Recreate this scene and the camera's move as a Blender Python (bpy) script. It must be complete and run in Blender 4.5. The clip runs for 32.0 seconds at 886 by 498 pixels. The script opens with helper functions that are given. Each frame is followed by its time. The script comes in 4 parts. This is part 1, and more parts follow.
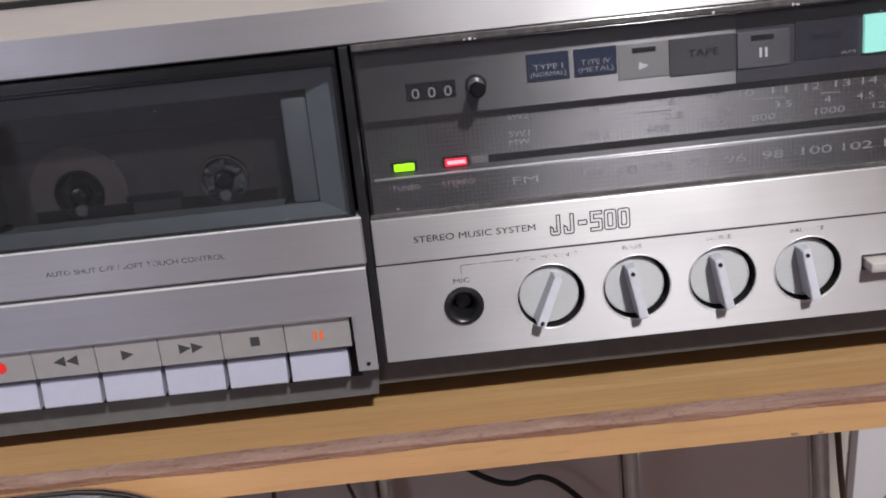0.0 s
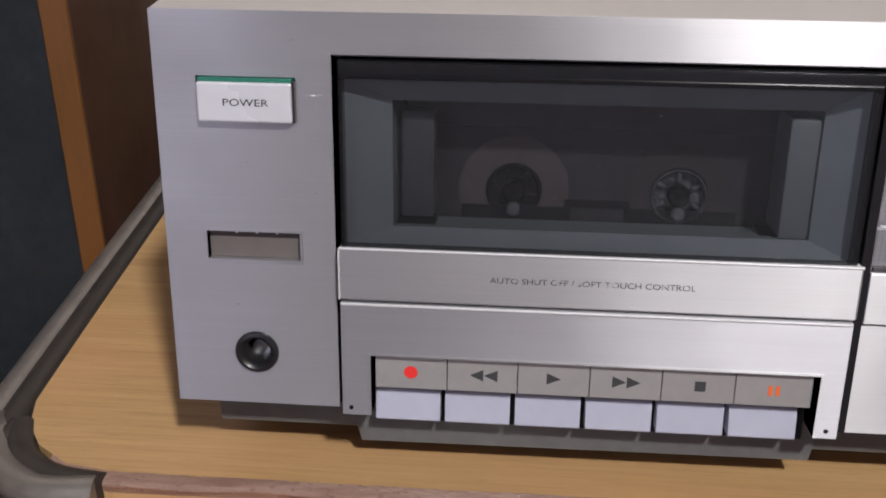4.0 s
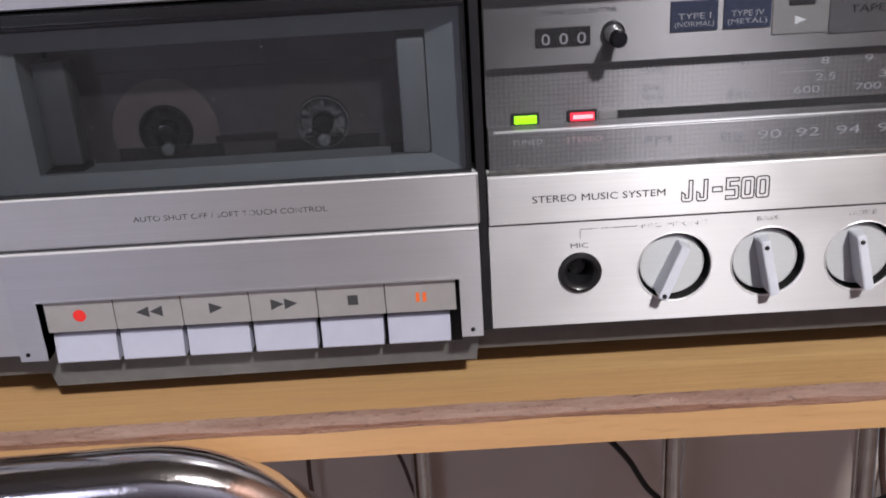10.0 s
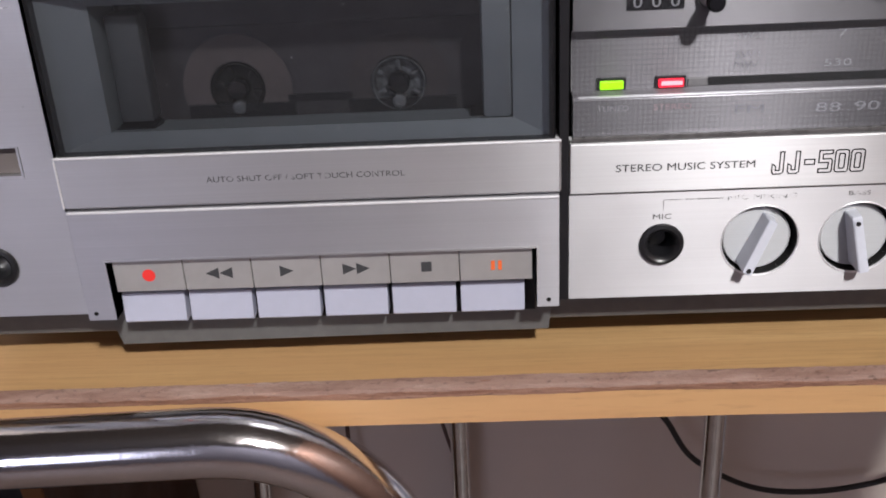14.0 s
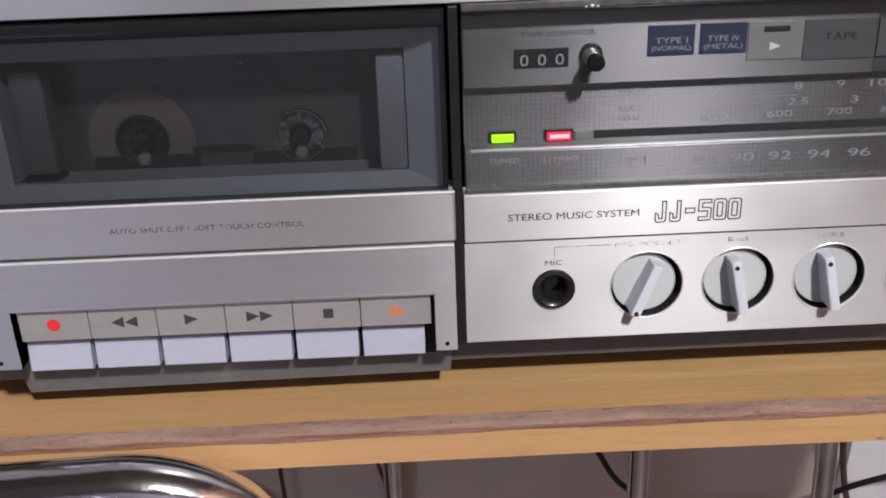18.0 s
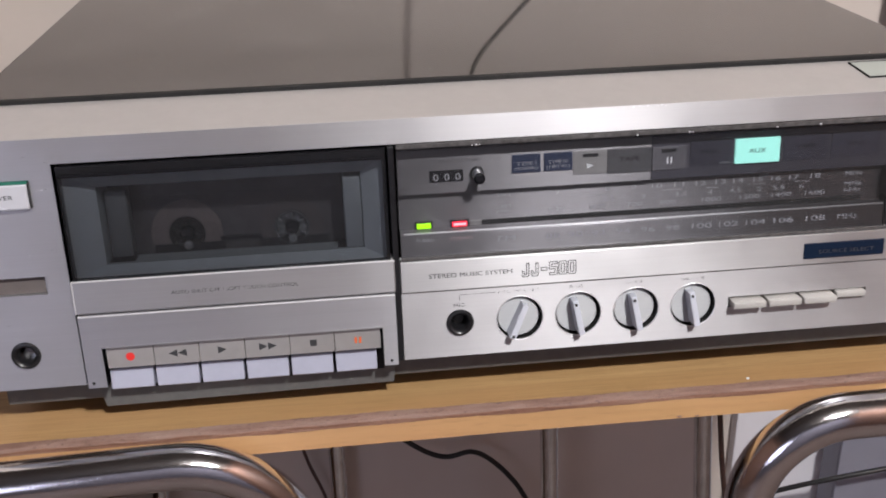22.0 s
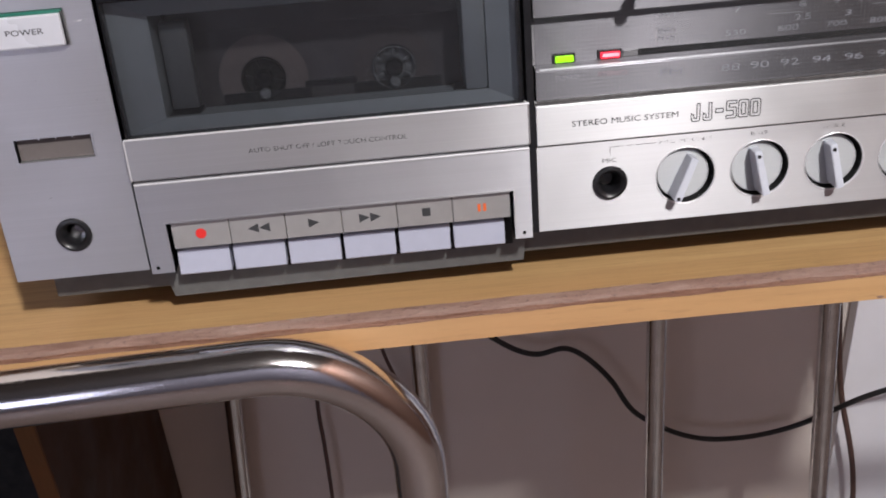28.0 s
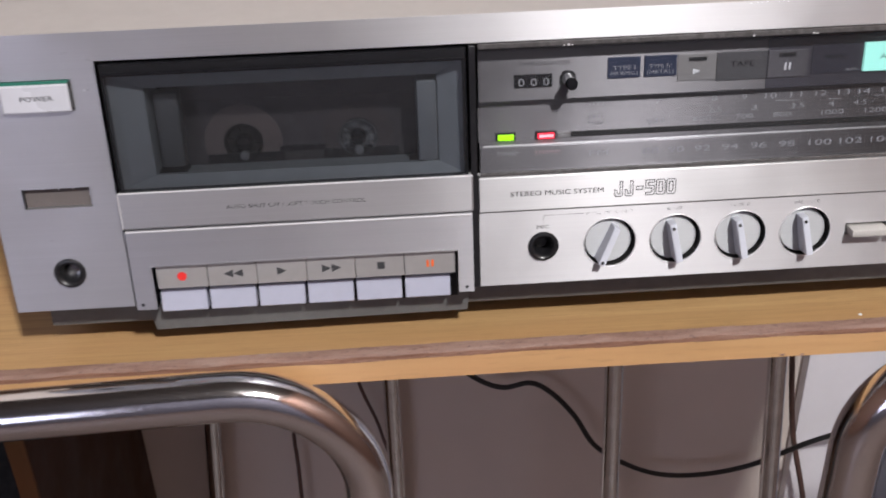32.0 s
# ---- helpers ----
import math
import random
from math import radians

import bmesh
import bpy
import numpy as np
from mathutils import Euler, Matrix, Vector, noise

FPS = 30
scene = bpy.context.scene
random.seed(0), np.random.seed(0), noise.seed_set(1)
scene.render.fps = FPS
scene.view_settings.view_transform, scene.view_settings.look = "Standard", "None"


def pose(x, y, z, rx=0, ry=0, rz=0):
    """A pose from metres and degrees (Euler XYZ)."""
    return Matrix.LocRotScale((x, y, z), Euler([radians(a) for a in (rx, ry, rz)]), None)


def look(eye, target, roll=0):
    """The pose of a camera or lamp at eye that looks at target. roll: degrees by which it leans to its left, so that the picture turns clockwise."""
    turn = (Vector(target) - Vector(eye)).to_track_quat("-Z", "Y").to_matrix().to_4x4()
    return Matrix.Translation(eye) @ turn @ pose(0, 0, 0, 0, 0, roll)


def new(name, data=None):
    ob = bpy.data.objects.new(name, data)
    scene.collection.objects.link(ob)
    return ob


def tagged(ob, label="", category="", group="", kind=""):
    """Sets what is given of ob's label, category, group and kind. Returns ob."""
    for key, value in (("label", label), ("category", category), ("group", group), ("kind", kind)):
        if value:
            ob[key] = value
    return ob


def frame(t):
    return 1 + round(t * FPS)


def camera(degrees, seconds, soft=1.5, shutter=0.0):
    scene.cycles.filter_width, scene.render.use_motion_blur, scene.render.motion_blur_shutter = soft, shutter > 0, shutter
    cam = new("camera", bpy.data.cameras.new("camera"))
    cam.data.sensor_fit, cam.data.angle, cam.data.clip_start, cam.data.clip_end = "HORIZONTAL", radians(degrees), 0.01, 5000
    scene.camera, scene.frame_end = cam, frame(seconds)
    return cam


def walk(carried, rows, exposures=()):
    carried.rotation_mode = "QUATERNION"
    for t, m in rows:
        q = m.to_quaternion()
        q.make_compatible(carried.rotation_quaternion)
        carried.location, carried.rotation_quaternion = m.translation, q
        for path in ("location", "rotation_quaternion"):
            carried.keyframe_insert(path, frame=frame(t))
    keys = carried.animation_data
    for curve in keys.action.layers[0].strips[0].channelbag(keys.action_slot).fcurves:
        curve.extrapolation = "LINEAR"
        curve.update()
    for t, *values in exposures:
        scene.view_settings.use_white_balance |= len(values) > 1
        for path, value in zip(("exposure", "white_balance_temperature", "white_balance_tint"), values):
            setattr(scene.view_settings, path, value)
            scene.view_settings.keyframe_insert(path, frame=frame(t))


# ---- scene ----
cam = camera(47.93, 32.0, soft=1.85, shutter=0.5)
PATH = [
    (0, (0.01845, -0.25079, 0.14518), (0.01923, 0.02341, 0.02347), -6.026),
    (0.5, (0.01771, -0.24781, 0.14346), (0.02113, 0.02502, 0.01876), -5.953),
    (1, (0.02233, -0.24705, 0.14161), (0.02300, 0.02497, 0.01511), -6.469),
    (1.5, (0.02080, -0.24161, 0.14613), (0.01206, 0.03010, 0.01924), -6.486),
    (2, (-0.03037, -0.22826, 0.14964), (-0.05879, 0.04296, 0.02461), -4.253),
    (2.5, (-0.07191, -0.21890, 0.14368), (-0.10012, 0.05163, 0.01712), -2.490),
    (4.5, (-0.08275, -0.21519, 0.15349), (-0.10744, 0.05517, 0.02581), 0.662),
    (5, (-0.08263, -0.21561, 0.15882), (-0.10780, 0.05479, 0.03135), 1.211),
    (5.5, (-0.08048, -0.21904, 0.15911), (-0.10259, 0.05379, 0.03634), 1.499),
    (6, (-0.07111, -0.21447, 0.15965), (-0.08844, 0.05706, 0.03328), 1.348),
    (6.5, (-0.06591, -0.22015, 0.15833), (-0.07783, 0.05118, 0.03090), 1.401),
    (7, (-0.05441, -0.22898, 0.16468), (-0.06319, 0.04249, 0.03730), 0.738),
    (7.5, (-0.04043, -0.22324, 0.15225), (-0.04984, 0.04383, 0.01592), -1.673),
    (8, (-0.03138, -0.22587, 0.15079), (-0.03901, 0.04071, 0.01341), -2.268),
    (8.5, (-0.02011, -0.22438, 0.15173), (-0.02605, 0.03989, 0.00986), -2.964),
    (9, (-0.01388, -0.22825, 0.15273), (-0.01656, 0.03609, 0.01089), -2.889),
    (9.5, (-0.01169, -0.22825, 0.15010), (-0.01345, 0.03599, 0.00805), -3.383),
    (10, (-0.00908, -0.22608, 0.14660), (-0.01259, 0.03818, 0.00465), -3.743),
    (10.5, (-0.00832, -0.22717, 0.14722), (-0.01189, 0.03619, 0.00359), -4.031),
    (11, (-0.00865, -0.22612, 0.14965), (-0.01095, 0.03619, 0.00410), -3.840),
    (11.5, (-0.00744, -0.22654, 0.14972), (-0.00978, 0.03644, 0.00537), -3.836),
    (12, (-0.01258, -0.22484, 0.14947), (-0.01398, 0.03783, 0.00456), -2.994),
    (12.5, (-0.01940, -0.22186, 0.14338), (-0.02899, 0.03737, -0.00731), -4.029),
    (13, (-0.01900, -0.21885, 0.14550), (-0.02729, 0.03985, -0.00617), -3.530),
    (13.5, (-0.02238, -0.21824, 0.14695), (-0.03444, 0.03940, -0.00629), -3.307),
    (15.5, (-0.01878, -0.21767, 0.15018), (-0.02536, 0.03884, -0.00526), -2.572),
    (16, (-0.01764, -0.22016, 0.15124), (-0.01914, 0.03759, -0.00225), -1.882),
    (16.5, (-0.01675, -0.22146, 0.14954), (-0.01709, 0.03737, -0.00215), -2.066),
    (17, (-0.02117, -0.21786, 0.15042), (-0.02555, 0.03867, -0.00506), -1.986),
    (17.5, (-0.01793, -0.22174, 0.15128), (-0.01888, 0.03921, 0.00327), -1.915),
    (18, (-0.00979, -0.22297, 0.15657), (-0.00497, 0.03768, 0.00811), -1.997),
    (18.5, (-0.01209, -0.21685, 0.14751), (-0.01223, 0.03738, -0.01176), -3.329),
    (19, (-0.01453, -0.21608, 0.14754), (-0.01440, 0.03784, -0.01222), -2.991),
    (19.5, (-0.01474, -0.22355, 0.15198), (-0.01213, 0.03791, 0.00490), -1.944),
    (20, (-0.01092, -0.23707, 0.17163), (-0.00162, 0.03148, 0.03823), -0.482),
    (20.5, (-0.00413, -0.28528, 0.20051), (0.02126, -0.01874, 0.06519), -0.478),
    (21, (-0.00687, -0.33462, 0.21778), (0.01611, -0.06295, 0.09261), -0.091),
    (21.5, (-0.00957, -0.35111, 0.21896), (0.01900, -0.07835, 0.09736), -0.683),
    (22, (-0.01803, -0.35360, 0.21702), (0.00877, -0.08358, 0.08908), -1.491),
    (22.5, (-0.02108, -0.35209, 0.21485), (0.00614, -0.08199, 0.08717), -1.736),
    (23, (-0.01414, -0.35530, 0.20432), (0.01523, -0.08305, 0.08176), -2.046),
    (23.5, (-0.01233, -0.35206, 0.20891), (0.01720, -0.08102, 0.08375), -1.884),
    (24, (-0.01257, -0.35427, 0.20409), (0.01714, -0.08062, 0.08479), -1.631),
    (24.5, (-0.01360, -0.34929, 0.21261), (0.01613, -0.07716, 0.08988), -1.152),
    (26.5, (-0.01432, -0.33846, 0.22826), (0.02299, -0.07399, 0.09166), -0.072),
    (27, (-0.01956, -0.32488, 0.21813), (0.00494, -0.06144, 0.07671), -0.958),
    (27.5, (-0.02677, -0.29921, 0.18456), (-0.01795, -0.03615, 0.04061), -3.507),
    (28, (-0.04252, -0.28340, 0.16518), (-0.03323, -0.02553, 0.01215), -4.511),
    (28.5, (-0.04518, -0.28178, 0.16677), (-0.03376, -0.02420, 0.01340), -3.189),
    (29, (-0.03516, -0.28283, 0.16688), (-0.01584, -0.02499, 0.01474), -2.033),
    (29.5, (-0.03569, -0.28680, 0.16988), (-0.01755, -0.02599, 0.02275), -1.943),
    (30, (-0.03836, -0.29015, 0.17416), (-0.02020, -0.03037, 0.02520), -1.870),
    (30.5, (-0.03257, -0.29138, 0.17547), (-0.01534, -0.03211, 0.02552), -2.138),
    (31, (-0.02217, -0.29708, 0.18009), (-0.00126, -0.03581, 0.03413), -1.735),
    (31.5, (-0.02150, -0.29957, 0.18660), (-0.00420, -0.03869, 0.03948), -1.411),
    (32, (-0.02824, -0.31809, 0.19552), (-0.01633, -0.05672, 0.04875), -1.913),
]
walk(cam, [(t, look(eye, target, roll)) for t, eye, target, roll in PATH], [(0, -0.12), (1, -0.05), (2, -0.06), (6, -0.12), (8, 0.0), (12, 0.07), (18, 0.03), (24, -0.03), (27, 0.0), (30, 0.06), (32, 0.06)])

# ---- light: one ceiling lamp and an assumed window in a closed room ----
world = bpy.data.worlds.new("world")
scene.world = world
world.use_nodes = True
world.node_tree.nodes["Background"].inputs[0].default_value = (0.80, 0.88, 1.0, 1)
world.node_tree.nodes["Background"].inputs[1].default_value = 0.05


LAMP = (0.55, -1.42, 1.64)
bulb = bpy.data.lights.new("ceiling_lamp_light", "POINT")
bulb.energy, bulb.color, bulb.shadow_soft_size = 206.0, (1.0, 0.975, 0.975), 0.07
new("ceiling_lamp_light", bulb).location = LAMP

# assumed window behind the camera, unseen; added for cool sheen at the left
SKYLIGHT = (-1.90, -0.95, 0.14, 1.05)  # the opening: x from, x to, z from, z to
pane_light = bpy.data.lights.new("window_light", "AREA")
pane_light.shape, pane_light.size, pane_light.size_y = "RECTANGLE", SKYLIGHT[1] - SKYLIGHT[0], SKYLIGHT[3] - SKYLIGHT[2]
pane_light.energy, pane_light.color = 7.0, (0.78, 0.80, 1.0)
pane_lamp = new("window_light", pane_light)
pane_lamp.matrix_world = Matrix.Translation(((SKYLIGHT[0] + SKYLIGHT[1]) / 2, -2.885, (SKYLIGHT[2] + SKYLIGHT[3]) / 2)) @ Matrix.Rotation(radians(90), 4, "X")

# ---- materials ----


class Mat:
    """A node material with short calls for wiring."""

    def __init__(self, name, base=(0.5, 0.5, 0.5), rough=0.5, metal=0.0, **more):
        self.m = bpy.data.materials.new(name)
        self.m.use_nodes = True
        self.t = self.m.node_tree
        self.p = self.t.nodes["Principled BSDF"]
        self.p.inputs["Base Color"].default_value = (*base, 1)
        self.p.inputs["Roughness"].default_value = rough
        self.p.inputs["Metallic"].default_value = metal
        for key, value in more.items():
            self.p.inputs[key.replace("_", " ")].default_value = value
        self.c = None

    def node(self, kind, **inputs):
        n = self.t.nodes.new("ShaderNode" + kind)
        for key, value in inputs.items():
            if isinstance(value, bpy.types.NodeSocket):
                self.t.links.new(value, n.inputs[key])
            else:
                n.inputs[key].default_value = value
        return n

    def coords(self, scale=(1, 1, 1), turn=(0, 0, 0), per_object=False):
        if self.c is None:
            self.c = self.t.nodes.new("ShaderNodeTexCoord")
        out = self.c.outputs["Object"]
        if per_object:
            info = self.t.nodes.new("ShaderNodeObjectInfo")
            add = self.t.nodes.new("ShaderNodeVectorMath")
            self.t.links.new(out, add.inputs[0])
            self.t.links.new(info.outputs["Random"], add.inputs[1])
            out = add.outputs[0]
        mp = self.t.nodes.new("ShaderNodeMapping")
        self.t.links.new(out, mp.inputs["Vector"])
        mp.inputs["Scale"].default_value = scale
        mp.inputs["Rotation"].default_value = turn
        return mp.outputs[0]

    def noise(self, scale, vec, detail=3.0, rough=0.55):
        n = self.node("TexNoise", Scale=scale, Detail=detail, Roughness=rough)
        self.t.links.new(vec, n.inputs["Vector"])
        return n.outputs["Fac"]

    def ramp(self, fac, stops):
        n = self.t.nodes.new("ShaderNodeValToRGB")
        self.t.links.new(fac, n.inputs["Fac"])
        e = n.color_ramp.elements
        while len(e) < len(stops):
            e.new(0.5)
        for slot, (at, col) in zip(e, stops):
            slot.position = at
            slot.color = (*col, 1) if len(col) == 3 else col
        return n.outputs["Color"]

    def grey(self, fac, lo, hi, a=0.3, b=0.7):
        n = self.t.nodes.new("ShaderNodeMapRange")
        self.t.links.new(fac, n.inputs["Value"])
        n.inputs["From Min"].default_value, n.inputs["From Max"].default_value = a, b
        n.inputs["To Min"].default_value, n.inputs["To Max"].default_value = lo, hi
        return n.outputs["Result"]

    def mix(self, fac, a, b):
        n = self.t.nodes.new("ShaderNodeMix")
        n.data_type = "RGBA"
        for socket, value in ((n.inputs[0], fac), (n.inputs[6], a), (n.inputs[7], b)):
            if isinstance(value, bpy.types.NodeSocket):
                self.t.links.new(value, socket)
            else:
                socket.default_value = value if isinstance(value, float) else (*value, 1)
        return n.outputs[2]

    def put(self, key, socket):
        self.t.links.new(socket, self.p.inputs[key])
        return self

    def bump(self, height, strength, distance):
        n = self.node("Bump", Height=height, Strength=strength, Distance=distance)
        self.t.links.new(n.outputs[0], self.p.inputs["Normal"])
        return self


def brushed(name, base, rough, streak=0.38, speck=0.03, metal=0.80, grid=0.0, aniso=0.78):
    """Silver metal brushed along x, with smudges."""
    m = Mat(name, base, rough, metal)
    line = m.noise(1.0, m.coords((14, 900, 2600)), 2.0, 0.6)
    smudge = m.noise(26.0, m.coords((1, 1, 1), (0.3, 0.5, 0.2)), 4.0)
    dark = tuple(v * (1 - speck * 2.2) for v in base)
    lite = tuple(min(1, v * (1 + speck)) for v in base)
    col = m.ramp(line, [(0.25, dark), (0.75, lite)])
    long_ = m.noise(1.0, m.coords((5, 60, 320)), 3.0, 0.6)
    col = m.mix(m.grey(long_, 0.0, 0.3), col, tuple(v * 0.86 for v in base))
    if grid:
        for vec in ((1, 0, 0), (0, 0, 1)):
            wave = m.t.nodes.new("ShaderNodeTexWave")
            wave.bands_direction = "X" if vec[0] else "Z"
            wave.inputs["Scale"].default_value = 250.0
            m.t.links.new(m.coords(), wave.inputs["Vector"])
            col = m.mix(m.grey(wave.outputs["Fac"], 0.0, grid, 0.55, 1.0), col, tuple(v * 0.4 for v in base))
    m.put("Base Color", m.mix(m.grey(smudge, 0.0, 0.35), col, tuple(v * 0.84 for v in base)))
    m.put("Roughness", m.grey(smudge, rough * 0.86, rough * 1.18))
    m.p.inputs["Anisotropic"].default_value = aniso
    tangent = m.t.nodes.new("ShaderNodeTangent")
    tangent.direction_type = "UV_MAP"
    m.put("Tangent", tangent.outputs[0])
    m.bump(line, streak, 0.00003)
    return m.m


def plain(name, base, rough, speck=0.1, scale=60.0, bump=0.0, metal=0.0, **more):
    m = Mat(name, base, rough, metal, **more)
    n = m.noise(scale, m.coords(per_object=True), 4.0)
    big = m.noise(scale * 0.13, m.coords((1, 1, 1), (0.4, 0.1, 0.7), True), 3.0)
    col = m.ramp(n, [(0.3, tuple(v * (1 - speck) for v in base)), (0.7, tuple(min(1, v * (1 + speck)) for v in base))])
    m.put("Base Color", m.mix(m.grey(big, 0.0, 0.4), col, tuple(v * (1 - 1.4 * speck) for v in base)))
    m.put("Roughness", m.grey(big, rough * 0.85, min(1, rough * 1.15)))
    if bump:
        m.bump(n, bump, 0.0002)
    return m.m


def glass(name, tint, gloss):
    """A thin tinted pane: what is behind it, dimmed, under a faint gloss."""
    m = bpy.data.materials.new(name)
    m.use_nodes = True
    t = m.node_tree
    t.nodes.remove(t.nodes["Principled BSDF"])
    clear, shine = t.nodes.new("ShaderNodeBsdfTransparent"), t.nodes.new("ShaderNodeBsdfGlossy")
    clear.inputs[0].default_value = (*tint, 1)
    shine.inputs["Roughness"].default_value = 0.06
    fres = t.nodes.new("ShaderNodeFresnel")
    fres.inputs[0].default_value = gloss
    dust = t.nodes.new("ShaderNodeBsdfDiffuse")
    dust.inputs[0].default_value = (0.55, 0.55, 0.56, 1)
    co = t.nodes.new("ShaderNodeTexCoord")
    no = t.nodes.new("ShaderNodeTexNoise")
    no.inputs["Scale"].default_value = 560.0
    no.inputs["Detail"].default_value = 1.5
    t.links.new(co.outputs["Object"], no.inputs["Vector"])
    amount = t.nodes.new("ShaderNodeMapRange")
    t.links.new(no.outputs["Fac"], amount.inputs["Value"])
    for key, value in (("From Min", 0.79), ("From Max", 0.84), ("To Min", 0.016), ("To Max", 0.6)):
        amount.inputs[key].default_value = value
    a, b = t.nodes.new("ShaderNodeMixShader"), t.nodes.new("ShaderNodeMixShader")
    t.links.new(amount.outputs[0], a.inputs[0])
    t.links.new(clear.outputs[0], a.inputs[1])
    t.links.new(dust.outputs[0], a.inputs[2])
    t.links.new(fres.outputs[0], b.inputs[0])
    t.links.new(a.outputs[0], b.inputs[1])
    t.links.new(shine.outputs[0], b.inputs[2])
    t.links.new(b.outputs[0], t.nodes["Material Output"].inputs[0])
    return m


def glow(name, colour, strength):
    m = Mat(name, colour, 0.4)
    m.p.inputs["Emission Color"].default_value = (*colour, 1)
    m.p.inputs["Emission Strength"].default_value = strength
    return m.m


def wood(name, light, dark, rough, grain=(3.0, 60.0, 60.0), bump=0.15, deep=0.35):
    m = Mat(name, light, rough)
    warp = m.noise(5.0, m.coords((0.6, 5, 5)), 3.0)
    line = m.noise(1.0, m.coords(grain), 6.0, 0.62)
    fine = m.noise(1.0, m.coords((grain[0] * 7, grain[1] * 5, grain[2] * 5), (0, 0, 0.02)), 4.0, 0.6)
    pore = m.noise(1.0, m.coords((grain[0] * 30, grain[1] * 14, grain[2] * 14), (0, 0, -0.015)), 2.0)
    blush = m.noise(7.0, m.coords((1, 2, 2), (0.4, 0.2, 0.1)), 3.0)
    col = m.ramp(line, [(0.30, dark), (0.52, tuple((a + b) / 2 for a, b in zip(light, dark))), (0.70, light)])
    col = m.mix(m.grey(fine, 0.0, deep, 0.46, 0.66), col, tuple(v * 0.75 for v in dark))
    col = m.mix(m.grey(pore, 0.0, deep, 0.60, 0.72), col, tuple(v * 0.6 for v in dark))
    col = m.mix(m.grey(blush, 0.0, 0.35, 0.45, 0.7), col, (light[0], light[1] * 0.82, light[2] * 0.85))
    m.put("Base Color", m.mix(m.grey(warp, 0.0, 0.35), col, tuple(v * 0.78 for v in light)))
    m.put("Roughness", m.grey(warp, rough * 0.85, rough * 1.2))
    m.bump(line, bump, 0.0002)
    return m.m


SILVER = brushed("brushed_silver", (0.55, 0.545, 0.562), 0.435, metal=0.74, aniso=0.89)
SILVER_BRIGHT = brushed("bright_brushed_silver", (0.575, 0.572, 0.585), 0.425, metal=0.84, aniso=0.89)
SILVER_MATT = brushed("satin_silver", (0.52, 0.515, 0.545), 0.45, 0.25, metal=0.74, aniso=0.90)
TOP_SILVER = plain("silver_top_paint", (0.46, 0.445, 0.435), 0.50, 0.03, 200, 0.02, 0.3)
KEY_WHITE = plain("bluish_white_key", (0.49, 0.507, 0.61), 0.38, 0.03, 260, 0.02, 0.15)
LABEL_GREY = plain("grey_label_plate", (0.56, 0.55, 0.54), 0.42, 0.05, 220, 0.02, 0.6)
BLACK = plain("black_plastic", (0.012, 0.012, 0.014), 0.35, 0.2, 200)
BLACK_GLOSS = plain("glossy_black_plastic", (0.010, 0.010, 0.012), 0.12, 0.2, 200)
BLACK_MATT = plain("matt_black_gap", (0.008, 0.008, 0.008), 0.8, 0.2, 200)
PLINTH = plain("dark_grey_plinth", (0.125, 0.117, 0.108), 0.55, 0.12, 240, 0.08)
SHROUD = plain("dark_grey_shroud", (0.125, 0.125, 0.122), 0.40, 0.12, 240, 0.05)
CASE = plain("dark_case", (0.05, 0.047, 0.045), 0.5, 0.12, 200, 0.05)
RUBBER = plain("rubber", (0.02, 0.02, 0.02), 0.85, 0.2, 300, 0.1)
INK = plain("dark_print", (0.012, 0.012, 0.012), 0.9, 0.1, Specular_IOR_Level=0.1)


def worn(name, base, keep, scale):
    """Print that has partly rubbed off."""
    m = Mat(name, base, 0.9, 0.0, Specular_IOR_Level=0.1)
    rub = m.noise(scale, m.coords(), 3.0, 0.65)
    m.put("Alpha", m.grey(rub, 0.08, 1.0, 0.62 - keep * 0.3, 0.74 - keep * 0.3))
    return m.m


INK_FAINT = worn("worn_print", (0.07, 0.068, 0.068), 0.95, 420.0)
INK_RUBBED = worn("badly_worn_print", (0.10, 0.10, 0.10), 0.55, 420.0)
SCUFF = worn("pale_scuff", (0.72, 0.72, 0.75), 0.55, 300.0)
INK_GREY = plain("grey_print", (0.38, 0.38, 0.41), 0.6, 0.08)
INK_DIM = plain("dim_grey_print", (0.36, 0.36, 0.38), 0.6, 0.15)
INK_PINK = plain("pinkish_print", (0.45, 0.32, 0.34), 0.6, 0.1)
INK_WHITE = plain("white_print", (0.75, 0.77, 0.80), 0.55, 0.05)
ICON_DARK = plain("dark_icon", (0.045, 0.047, 0.05), 0.5, 0.1)
ICON_RED = plain("red_icon", (0.80, 0.035, 0.03), 0.45, 0.05)
ICON_ORANGE = plain("orange_icon", (0.85, 0.16, 0.04), 0.45, 0.05)
NAVY = plain("navy_plate", (0.020, 0.032, 0.075), 0.35, 0.1)
SOURCE_BLUE = plain("dark_blue_plate", (0.007, 0.017, 0.040), 0.25, 0.1)
DIAL = brushed("dial_metal", (0.205, 0.199, 0.208), 0.38, 0.4, metal=0.9, aniso=0.96)
DIAL_GRID = brushed("finely_ruled_dial_metal", (0.225, 0.218, 0.229), 0.37, 0.4, metal=0.92, grid=0.40, aniso=0.96)
DIAL_LIGHT = brushed("light_dial_metal", (0.21, 0.205, 0.205), 0.48, 0.3)
DIAL_VIOLET = brushed("violet_grey_dial_panel", (0.068, 0.066, 0.084), 0.40, 0.3, metal=0.6, aniso=0.7)
DIAL_DARK = plain("dark_unlit_pane", (0.036, 0.036, 0.050), 0.35, 0.12, 40, Specular_IOR_Level=0.35)
